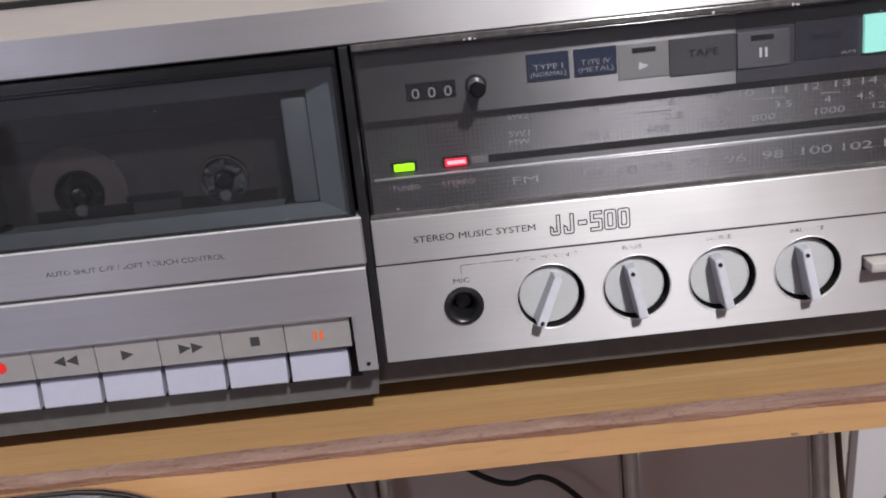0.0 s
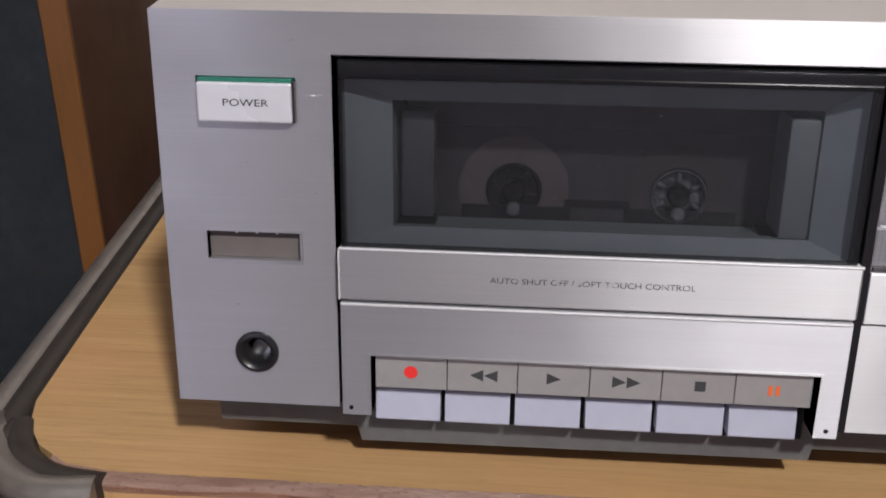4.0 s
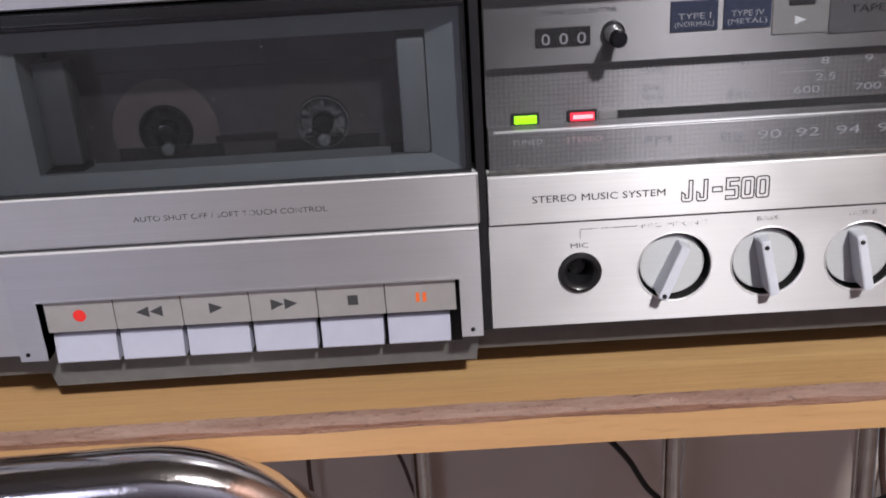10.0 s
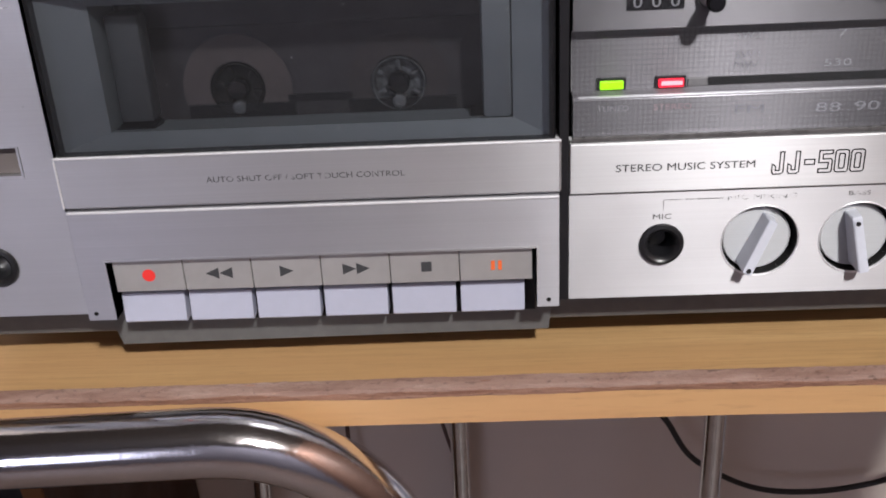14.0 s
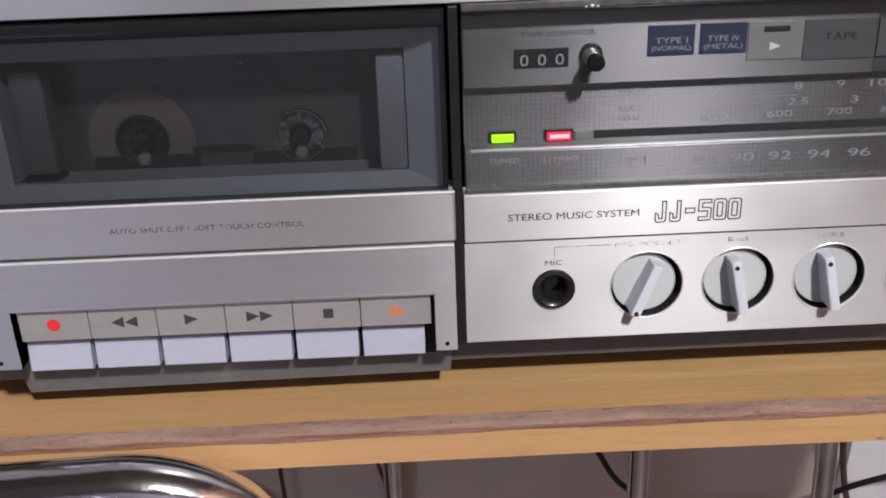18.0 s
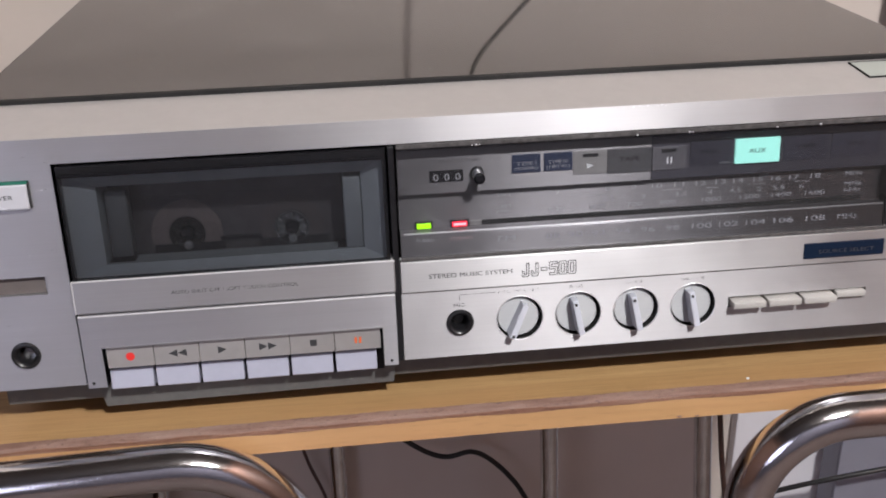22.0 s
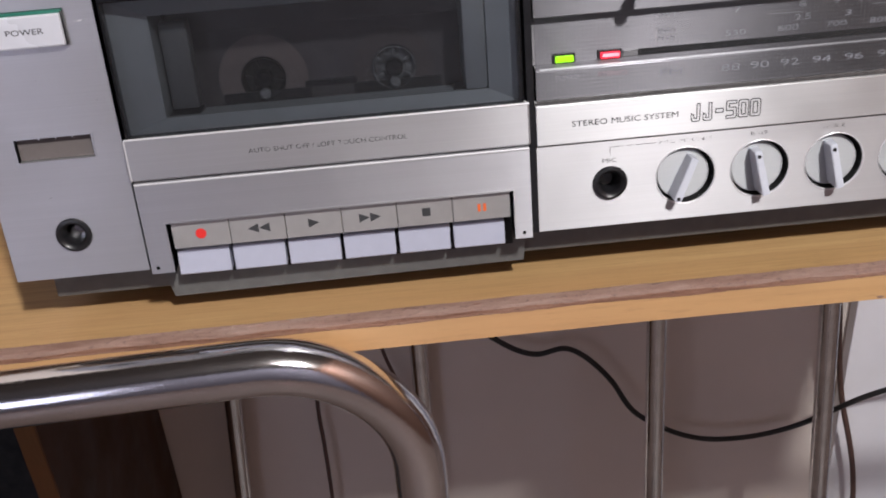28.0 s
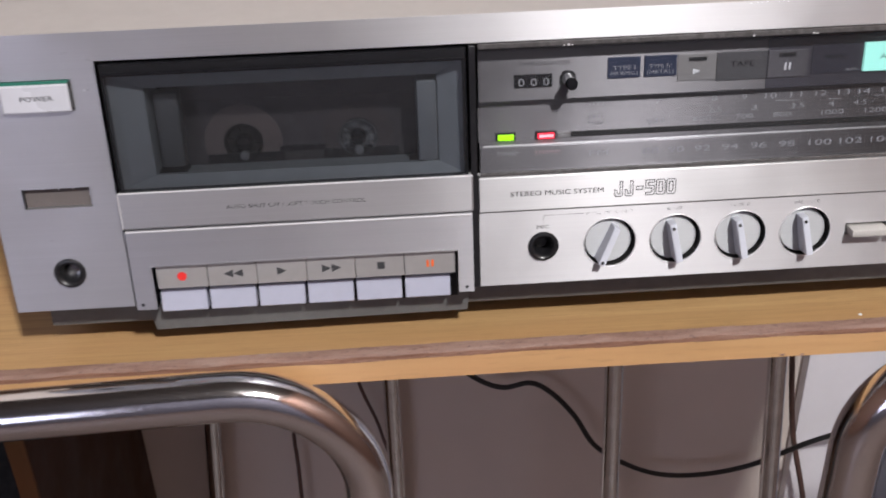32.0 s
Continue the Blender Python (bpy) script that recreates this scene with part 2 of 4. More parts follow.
DIAL_PAUSE = brushed("dim_pause_plate", (0.115, 0.112, 0.125), 0.42, 0.3, metal=0.8)
DUSTY_EDGE = plain("dusty_clear_edge", (0.105, 0.100, 0.100), 0.12, 0.35, 420, 0.1)
DIAL_GREY = plain("grey_dial_plate", (0.085, 0.085, 0.09), 0.40, 0.1, 160)
HOLDER = plain("grey_cassette_holder", (0.26, 0.284, 0.308), 0.5, 0.08, 160, 0.03)
HOLDER_LIGHT = plain("light_grey_guide", (0.19, 0.207, 0.224), 0.45, 0.06, 160, 0.03)
# darker copy of the guide grey; the left side's shade is in the colour
HOLDER_SHADED = plain("shaded_grey_guide", (0.085, 0.09, 0.095), 0.5, 0.08, 160, 0.03)
SHELL = plain("smoky_cassette_shell", (0.056, 0.052, 0.056), 0.34, 0.25, 120)
TAPE = plain("brown_tape_pack", (0.118, 0.098, 0.095), 0.4, 0.12, 180)
TAPE_DIM = plain("dim_tape_pack", (0.058, 0.050, 0.051), 0.4, 0.12, 180)
# cloudy grey; strong mottling paints the hub's irregular glints
HUB_CLEAR = plain("cloudy_hub_with_glints", (0.115, 0.12, 0.128), 0.16, 0.9, 330, 0.5)
PIN = plain("grey_pin", (0.15, 0.155, 0.165), 0.22, 0.1, 300)
GREEN_TRIM = plain("green_button_edge", (0.02, 0.16, 0.11), 0.35, 0.1)
BUTTON = plain("white_button", (0.64, 0.65, 0.70), 0.30, 0.02, 300, 0.0, 0.1)
PALE_BADGE = plain("pale_badge", (0.38, 0.42, 0.39), 0.3, 0.04)
# pale colour that paints the lamp's shine onto polished edges
EDGE_SHINE = plain("painted_edge_shine", (0.80, 0.80, 0.82), 0.35, 0.08, 500, 0.0, 0.35)
DISPLAY = plain("grey_display_pane", (0.15, 0.133, 0.128), 0.18, 0.06, 120)
KNOB = brushed("knob_face", (0.50, 0.515, 0.53), 0.5, 0.3, metal=0.5)
PALE_SWITCH = plain("pale_switch", (0.50, 0.485, 0.46), 0.4, 0.05, 200)
POINTER = plain("grey_pointer", (0.66, 0.69, 0.76), 0.34, 0.04, 300, 0.0, 0.1)
CHROME = Mat("chrome_tube", (0.82, 0.82, 0.84), 0.05, 1.0)
_pit = CHROME.noise(1150.0, CHROME.coords(), 3.0, 0.7)
_wear = CHROME.noise(40.0, CHROME.coords((0.5, 1, 1)), 4.0)
CHROME.put("Base Color", CHROME.mix(CHROME.grey(_pit, 0.0, 0.4, 0.62, 0.78), (0.80, 0.80, 0.82), (0.30, 0.28, 0.27)))
_spot = CHROME.grey(_pit, 0.0, 0.18, 0.58, 0.74)
_sum = CHROME.node("Math", **{"Value": CHROME.grey(_wear, 0.04, 0.12)})
CHROME.t.links.new(_spot, _sum.inputs[1])
CHROME.put("Roughness", _sum.outputs[0])
CHROME.bump(_pit, 0.22, 0.0002)
CHROME = CHROME.m
STEEL = plain("dull_chrome", (0.74, 0.74, 0.75), 0.07, 0.12, 90, 0.02, 1.0)
EDGE_METAL = plain("dull_edging_strip", (0.26, 0.24, 0.22), 0.38, 0.15, 120, 0.05, 0.6)
EDGE_DARK = plain("dark_edging_strip", (0.030, 0.025, 0.022), 0.5, 0.2, 150, 0.05)
WOOD = wood("oak_laminate", (0.55, 0.358, 0.168), (0.385, 0.222, 0.090), 0.42, (4.0, 150, 150), 0.12, 0.55)
WOOD_EDGE = wood("pale_edge_wood", (0.66, 0.415, 0.20), (0.56, 0.325, 0.14), 0.6, (3, 40, 60), 0.1)


def torn(name, stops):
    """Rough torn edge with dark specks."""
    m = Mat(name, stops[1], 0.85)
    broad = m.noise(1.0, m.coords((30, 160, 520)), 5.0, 0.7)
    speck = m.noise(1.0, m.coords((420, 700, 900)), 3.0, 0.6)
    body = m.ramp(broad, list(zip((0.30, 0.5, 0.72), stops)))
    m.put("Base Color", m.mix(m.grey(speck, 0.0, 0.7, 0.60, 0.74), body, (0.05, 0.028, 0.022)))
    m.bump(speck, 0.9, 0.0007)
    return m.m


CHIPPED = torn("torn_grey_edge", ((0.19, 0.105, 0.078), (0.27, 0.17, 0.135), (0.34, 0.24, 0.20)))
CHIPPED_RED = torn("torn_red_edge", ((0.18, 0.08, 0.053), (0.29, 0.15, 0.10), (0.37, 0.23, 0.175)))
VENEER = wood("brown_veneer", (0.062, 0.023, 0.007), (0.036, 0.013, 0.004), 0.6, (60, 60, 3), 0.08)
VENEER_EDGE = wood("orange_veneer_edge", (0.17, 0.072, 0.016), (0.115, 0.045, 0.010), 0.42, (60, 60, 4), 0.08)
GRILLE = plain("blue_black_grille", (0.006, 0.010, 0.014), 0.8, 0.3, 900, 0.4)
PILASTER = plain("cool_white_gloss_paint", (0.74, 0.73, 0.77), 0.5, 0.03, 30, 0.03)
WALL = plain("warm_white_paint", (0.64, 0.57, 0.52), 0.75, 0.03, 14, 0.05)
WALL_BROWN = plain("brown_paint", (0.13, 0.066, 0.045), 0.75, 0.05, 14, 0.05)
# tint of the unseen south wall, chosen for bluish reflections in the chrome
WALL_COOL = plain("lavender_reflection_tint", (0.12, 0.115, 0.15), 0.75, 0.03, 14, 0.05)
CEIL = plain("dark_ceiling_boards", (0.05, 0.042, 0.038), 0.7, 0.1, 10)
LAMP_BASE = plain("white_lamp_base", (0.8, 0.79, 0.77), 0.5, 0.02, 10)
FLOOR = wood("brown_floor", (0.16, 0.118, 0.104), (0.11, 0.082, 0.073), 0.45, (2, 20, 20), 0.05)
CLOTH = plain("blue_grey_paint", (0.24, 0.24, 0.29), 0.6, 0.05, 40, 0.03)
WIRE = plain("black_cable", (0.012, 0.012, 0.013), 0.45, 0.2, 200)
WIRE_BROWN = plain("brown_cable", (0.10, 0.055, 0.045), 0.5, 0.2, 200)
LED_GREEN = glow("green_lamp", (0.33, 0.95, 0.0), 1.5)
LED_RED = glow("red_lamp", (1.0, 0.012, 0.045), 1.5)
LED_RED_CORE = glow("red_lamp_core", (1.0, 0.45, 0.50), 1.3)
AUX_GLOW = glow("green_lit_pane", (0.33, 0.76, 0.66), 0.9)
# glow for the curtain of the assumed window
CURTAIN = glow("lavender_curtain", (0.72, 0.72, 1.0), 1.0)
BULB = glow("lamp_diffuser", (1.0, 0.95, 0.9), 6.0)

LID = Mat("smoky_lid", (0.05, 0.047, 0.043), 0.05, 0.0, IOR=1.50)
_film = LID.noise(9.0, LID.coords((1, 0.7, 1)), 4.0)
_dust = LID.noise(26.0, LID.coords((1, 1, 1), (0.1, 0.2, 0.9)), 5.0, 0.6)
LID.put("Roughness", LID.grey(_film, 0.025, 0.07))
_haze = LID.noise(4.2, LID.coords((1, 1.3, 1), (0.2, 0.1, 0.5)), 3.0, 0.5)
_tone = LID.mix(LID.grey(_haze, 0.0, 1.0, 0.36, 0.64), (0.012, 0.010, 0.007), (0.062, 0.058, 0.054))
LID.put("Base Color", LID.mix(LID.grey(_dust, 0.0, 0.5, 0.56, 0.78), _tone, (0.13, 0.125, 0.12)))
LID = LID.m
SMOKED = glass("smoked_window", (0.87, 0.88, 0.89), 1.42)
DIAL_GLASS = glass("tinted_dial_glass", (0.84, 0.84, 0.855), 1.42)

# ---- mesh helpers; all sizes below are in millimetres ----
LEAN = Matrix.Rotation(radians(-6.0), 4, "X")  # the stereo's front leans back


def part(name, bm, material, parent=None, label="", lean=False, smooth=False):
    bmesh.ops.recalc_face_normals(bm, faces=bm.faces)
    bmesh.ops.scale(bm, vec=(0.001, 0.001, 0.001), verts=bm.verts)
    me = bpy.data.meshes.new(name)
    grain = bm.loops.layers.uv.new("grain")
    for face in bm.faces:
        for loop in face.loops:
            loop[grain].uv = (loop.vert.co.z + 0.3 * loop.vert.co.y, loop.vert.co.x)
    bm.to_mesh(me)
    bm.free()
    me.materials.append(material)
    if smooth:
        me.shade_smooth()
        me.set_sharp_from_angle(angle=radians(38))
    ob = new(name, me)
    ob.parent = parent
    if lean:
        ob.matrix_basis = LEAN.copy()
    return tagged(ob, label)


def thing(name, label, category, group="", kind="", at=(0, 0, 0)):
    ob = new(name)
    ob.empty_display_size = 0.02
    ob.location = [v * 0.001 for v in at]
    return tagged(ob, label, category, group, kind)


def box(x0, x1, y0, y1, z0, z1, bev=0.0, bm=None, seg=2):
    bm = bm or bmesh.new()
    made = bmesh.ops.create_cube(bm, size=1)["verts"]
    for v in made:
        v.co = ((x0 + x1) / 2 + v.co.x * (x1 - x0), (y0 + y1) / 2 + v.co.y * (y1 - y0), (z0 + z1) / 2 + v.co.z * (z1 - z0))
    if bev:
        edges = {e for v in made for e in v.link_edges}
        bmesh.ops.bevel(bm, geom=list(edges), offset=bev, segments=seg, profile=0.5, affect="EDGES")
    return bm


def lathe(cx, cz, profile, seg=40, bm=None):
    """Revolves (radius, y) pairs about the axis through (cx, cz) along y."""
    bm = bm or bmesh.new()
    rings = []
    for r, y in profile:
        if r < 1e-6:
            rings.append([bm.verts.new((cx, y, cz))])
        else:
            rings.append([bm.verts.new((cx + r * math.cos(a), y, cz + r * math.sin(a))) for a in (2 * math.pi * i / seg for i in range(seg))])
    for a, b in zip(rings, rings[1:]):
        for i in range(seg):
            j = (i + 1) % seg
            ring = [a[i % len(a)], a[j % len(a)], b[j % len(b)], b[i % len(b)]]
            ring = [v for n, v in enumerate(ring) if v not in ring[:n]]
            if len(ring) > 2:
                bm.faces.new(ring)
    return bm


def plate(x0, x1, z0, z1, y0, y1, holes=(), rounds=()):
    """A plate from front y0 to back y1 with rectangular holes (x0, x1, z0, z1) and round ones (x, z, r)."""
    bm = bmesh.new()
    cells = list(holes) + [(x - r - 1.2, x + r + 1.2, z - r - 1.2, z + r + 1.2) for x, z, r in rounds]
    xs = sorted({x0, x1, *[v for c in cells for v in c[:2]]})
    zs = sorted({z0, z1, *[v for c in cells for v in c[2:]]})
    xs, zs = [v for v in xs if x0 <= v <= x1], [v for v in zs if z0 <= v <= z1]
    seen = {}

    def vert(x, y, z):
        key = (round(x, 4), round(y, 4), round(z, 4))
        if key not in seen:
            seen[key] = bm.verts.new((x, y, z))
        return seen[key]

    def empty(i, k):
        if not (0 <= i < len(xs) - 1 and 0 <= k < len(zs) - 1):
            return True
        mx, mz = (xs[i] + xs[i + 1]) / 2, (zs[k] + zs[k + 1]) / 2
        return any(c[0] < mx < c[1] and c[2] < mz < c[3] for c in holes)

    def round_cell(i, k):
        mx, mz = (xs[i] + xs[i + 1]) / 2, (zs[k] + zs[k + 1]) / 2
        return any(c[0] < mx < c[1] and c[2] < mz < c[3] for c in cells[len(holes):])

    for i in range(len(xs) - 1):
        for k in range(len(zs) - 1):
            if empty(i, k):
                continue
            a, b, c, d = xs[i], xs[i + 1], zs[k], zs[k + 1]
            if not round_cell(i, k):
                for y in (y0, y1):
                    bm.faces.new([vert(a, y, c), vert(b, y, c), vert(b, y, d), vert(a, y, d)])
            for di, dk, p, q in ((-1, 0, (a, c), (a, d)), (1, 0, (b, c), (b, d)), (0, -1, (a, c), (b, c)), (0, 1, (a, d), (b, d))):
                if empty(i + di, k + dk):
                    bm.faces.new([vert(p[0], y0, p[1]), vert(q[0], y0, q[1]), vert(q[0], y1, q[1]), vert(p[0], y1, p[1])])
    for x, z, r in rounds:
        h, n = r + 1.2, 48
        ring = []
        for s in range(n):
            u, v = math.cos(2 * math.pi * s / n), math.sin(2 * math.pi * s / n)
            k = h / max(abs(u), abs(v))
            rim = vert(x + k * u, y0, z + k * v) if s % 12 == 6 else bm.verts.new((x + k * u, y0, z + k * v))
            ring.append([rim, bm.verts.new((x + (r + 0.25) * u, y0, z + (r + 0.25) * v)),
                         bm.verts.new((x + r * u, y0 + 0.25, z + r * v)), bm.verts.new((x + r * u, y1, z + r * v))])
        for s in range(n):
            p, q = ring[s], ring[(s + 1) % n]
            for e in range(3):
                bm.faces.new([p[e], q[e], q[e + 1], p[e + 1]])
    return bm


def spline(points, step=8):
    """Catmull-Rom points through the given ones."""
    p = [Vector(v) for v in points]
    p = [2 * p[0] - p[1]] + p + [2 * p[-1] - p[-2]]
    out = []
    for a, b, c, d in zip(p, p[1:], p[2:], p[3:]):
        for i in range(step):
            t = i / step
            out.append(0.5 * (2 * b + (c - a) * t + (2 * a - 5 * b + 4 * c - d) * t * t + (3 * b - a - 3 * c + d) * t**3))
    return out + [p[-2]]


def tube(points, r, seg=20, bm=None):
    bm = bm or bmesh.new()
    pts = [Vector(p) for p in points]
    rings, side = [], None
    for i, p in enumerate(pts):
        way = (pts[min(i + 1, len(pts) - 1)] - pts[max(i - 1, 0)]).normalized()
        if side is None:
            side = way.cross(Vector((0.13, 0.21, 0.97))).normalized()
        side = (side - way * side.dot(way)).normalized()
        up = way.cross(side)
        rings.append([bm.verts.new(p + r * (math.cos(a) * side + math.sin(a) * up)) for a in (2 * math.pi * s / seg for s in range(seg))])
    for a, b in zip(rings, rings[1:]):
        for s in range(seg):
            bm.faces.new([a[s], a[(s + 1) % seg], b[(s + 1) % seg], b[s]])
    bm.faces.new(rings[0])
    bm.faces.new(rings[-1])
    return bm


def write(words, x, z, y, height, material, parent, width=None, lean=True, name="lettering", align="CENTER", label=""):
    """Printed words on a front face: cap height in millimetres."""
    data = bpy.data.curves.new(name, "FONT")
    data.body, data.size, data.align_x, data.align_y = words, height / 0.73, align, "CENTER"
    data.resolution_u = 3
    tmp = new("tmp", data)
    bpy.context.view_layer.update()
    me = bpy.data.meshes.new_from_object(tmp.evaluated_get(bpy.context.evaluated_depsgraph_get()))
    bpy.data.objects.remove(tmp)
    bpy.data.curves.remove(data)
    xs = [v.co.x for v in me.vertices] or [0, 1]
    zs = [v.co.y for v in me.vertices] or [0, 1]
    k = width / (max(xs) - min(xs)) if width else 1.0
    mid, low = (max(zs) + min(zs)) / 2, (max(xs) + min(xs)) / 2 if align == "CENTER" else min(xs)
    for v in me.vertices:
        v.co = ((x + (v.co.x - low) * k) * 0.001, y * 0.001, (z + v.co.y - mid) * 0.001)
    me.materials.clear()
    me.materials.append(material)
    ob = new(name, me)
    ob.parent = parent
    if lean and parent is not None and parent.type == "EMPTY":
        ob.matrix_basis = LEAN.copy()
    return tagged(ob, label)


def flat(polys, y):
    """Flat shapes on a front face."""
    bm = bmesh.new()
    for poly in polys:
        bm.faces.new([bm.verts.new((x, y, z)) for x, z in poly])
    return bm


def outline(polys, y, w):
    """Thin closed lines round the given shapes."""
    bm = bmesh.new()
    for poly in polys:
        n = len(poly)
        rim = []
        for i in range(n):
            p, q, r = (Vector(poly[j % n]) for j in (i - 1, i, i + 1))
            a, b = (q - p).normalized(), (r - q).normalized()
            out = Vector((a.y + b.y, -a.x - b.x))
            out = out / max(0.5, out.length_squared / 2) * 0.5 * w
            rim.append([bm.verts.new((q.x + s * out.x, y, q.y + s * out.y)) for s in (1, -1)])
        for i in range(n):
            a, b = rim[i], rim[(i + 1) % n]
            bm.faces.new([a[0], b[0], b[1], a[1]])
    return bm


def round_rect(x0, x1, z0, z1, r, n=4):
    pts = []
    for cx, cz, a0 in ((x1 - r, z1 - r, 0), (x0 + r, z1 - r, 90), (x0 + r, z0 + r, 180), (x1 - r, z0 + r, 270)):
        pts += [(cx + r * math.cos(radians(a0 + 90 * i / n)), cz + r * math.sin(radians(a0 + 90 * i / n))) for i in range(n + 1)]
    return pts


# ---- the room ----
def room():
    def wall(name, *b, mat=WALL, label="plain cream painted wall", cat="wall"):
        return tagged(part(name, box(*b), mat), label, cat, kind="structure")

    wall("wall_north", -2300, 1400, 418, 520, -760, 1760)
    wx0, wx1, wz0, wz1 = (v * 1000 for v in SKYLIGHT)
    tagged(part("wall_south", plate(-2300, 1400, -760, 1760, -3000, -2900, [(wx0, wx1, wz0, wz1)]), WALL_COOL), "unseen wall tinted dark lavender for cool reflections, with one window", "wall", kind="structure")
    # window and glowing curtain are assumed, to go with the added cool light
    win = thing("window_1", "assumed unseen window with a white frame and pale curtain", "window", kind="structure")
    part("window_frame", plate(wx0 - 40, wx1 + 40, wz0 - 40, wz1 + 40, -2898, -2893, [(wx0, wx1, wz0, wz1)]), LAMP_BASE, win, "white painted frame")
    part("curtain", box(wx0 + 1, wx1 - 1, -2960, -2950, wz0 + 1, wz1 - 1), CURTAIN, win, "assumed pale lavender curtain, glowing to add cool light")
    tagged(part("pilaster", box(336, 1300, 405, 417.5, -760, 20, 1.0), PILASTER), "cool white painted wall panel behind the table end", "wall", kind="structure")
    wall("wall_west", -2300, -2200, -2900, 418, -760, 1760, mat=WALL_BROWN, label="plain brown wall closing the unseen side of the room")
    # unseen; dark brown here keeps bounce off the stereo's right end
    wall("wall_east", 1300, 1400, -2900, 418, -760, 1760, mat=WALL_BROWN, label="plain brown wall closing the unseen side of the room")
    wall("floor", -2300, 1400, -3000, 520, -860, -760, mat=FLOOR, label="dark brown floor under the table", cat="floor")
    wall("ceiling", -2300, 1400, -3000, 520, 1760, 1860, mat=CEIL, label="dark wooden ceiling with one lamp", cat="ceiling")


room()


def ceiling_lamp():
    top = thing("ceiling_lamp", "round white ceiling lamp that lights the room", "lamp", at=(LAMP[0] * 1000, LAMP[1] * 1000, 1760))
    bm = bmesh.new()
    bmesh.ops.create_cone(bm, cap_ends=True, segments=40, radius1=120, radius2=110, depth=24)
    base = part("lamp_base", bm, LAMP_BASE, top, "white lamp base", smooth=True)
    base.location.z = -0.012
    bm = bmesh.new()
    bmesh.ops.create_uvsphere(bm, u_segments=32, v_segments=12, radius=90)
    bmesh.ops.delete(bm, geom=[v for v in bm.verts if v.co.z < 5], context="VERTS")
    bmesh.ops.scale(bm, vec=(1, 1, 0.4), verts=bm.verts)
    shade = part("diffuser", bm, BULB, top, "glowing white diffuser", smooth=True)
    shade.location.z = -0.024


ceiling_lamp()


# ---- the stereo ----
def stereo():
    s = thing("stereo_system", "silver stereo with cassette deck and tuner on the wooden table", "stereo", at=(0, 0, 0))

    def p(name, bm, mat, parent=s, label="", smooth=False):
        return part(name, bm, mat, parent, label, lean=parent is s, smooth=smooth)

    def w(words, x, z, y, h, mat, parent=s, width=None, align="CENTER", name="lettering"):
        return write(words, x, z, y, h, mat, parent, width, True, name, align)

    # case behind the front, level with the table
    part("case", box(-166, 242, 46, 366, -9, 99.4, 1.0), CASE, s, "dark case behind the silver front")
    for cx in (-166, 239):
        part("cheek", box(cx, cx + 3, 17, 46, -9, 89.8), CASE, s, "dark side cheek")
    ledge = box(-171, 247.5, 10.9, 52, 90, 100.5, 0.5)
    for v in ledge.verts:
        if v.co.z > 95:
            v.co.z += 0.064 * (v.co.y - 10.9)
    part("top_cover", ledge, TOP_SILVER, s, "smooth silver painted top ledge rising to the lid")
    lid = part("dust_cover", box(-168, 244, 49.5, 366, 100.2, 104.6, 1.1, seg=3), LID, s, "glossy smoky dust cover lid")
    r = random.Random(21)
    bits = bmesh.new()
    for n in range(26):
        x, y, k = r.uniform(-150, 230), 54 + 200 * r.random() ** 1.5, r.uniform(0.12, 0.4)
        bits.faces.new([bits.verts.new((x + k * r.uniform(0.6, 1.4) * math.cos(a), y + k * math.sin(a), 104.66)) for a in (0.3, 1.7, 3.2, 4.6)])
    tagged(part("lid_dust", bits, INK_WHITE, lid), "white dust specks on the lid", kind="stuff")
    part("front_lip", box(-168.4, 244.4, 48.6, 51.4, 99.9, 104.8, 0.3), BLACK_MATT, lid, "black front lip")
    for fx in (-148, 225):
        for fy in (45, 300):
            bm = bmesh.new()
            bmesh.ops.create_cone(bm, cap_ends=True, segments=24, radius1=11, radius2=12, depth=15.2)
            bmesh.ops.translate(bm, vec=(fx, fy, -16.4), verts=bm.verts)
            part("foot", bm, RUBBER, s, "black rubber foot", smooth=True)
    tilt = Matrix.Translation((0, 0.027, 0.10160)) @ Matrix.Rotation(math.atan(0.064), 4, "X")
    badge = part("badge", box(198.5, 238, 0, 18, -0.3, 0.45, 0.15), PALE_BADGE, s, "pale green badge plate")
    rim = bmesh.new()
    for b in ((197.9, 238.6, -0.6, 0), (197.9, 238.6, 18, 18.6), (197.9, 198.5, 0, 18), (238, 238.6, 0, 18)):
        box(*b, -0.3, 0.5, bm=rim)
    part("badge_rim", rim, INK, badge, "dark rim")
    badge.matrix_basis = tilt

    # the front frame, with its two openings
    p("front_frame", plate(-171, 247.5, 0, 101, 0, 9, [(-128.2, 207.2, -1, 91.3), (-160.7, -136.8, 74.9, 85.7), (-160.6, -137, 39.8, 47.4)], [(-149.4, 14.8, 4.6)]), SILVER, label="brushed silver front frame")
    p("front_backing", box(-127.8, 206.9, 31, 34, 0, 90), BLACK_MATT, label="black backing")
    p("opening_shade", plate(-128.1, 207.1, 0.2, 91.2, 8, 23, [(-127.4, 206.4, 1, 90.4)]), BLACK, label="black inner rim")
    p("plinth", box(-164.5, 241, 12.4, 30, -12.6, 0.4, 0.6), PLINTH, label="dark grey recessed plinth")

    r = random.Random(12)
    bits = []
    for n in range(9):
        x, z, k = r.choice((97, 101, 105)) + r.uniform(-3, 3), 100.75 + r.uniform(-0.35, 0.1), r.uniform(0.2, 0.55)
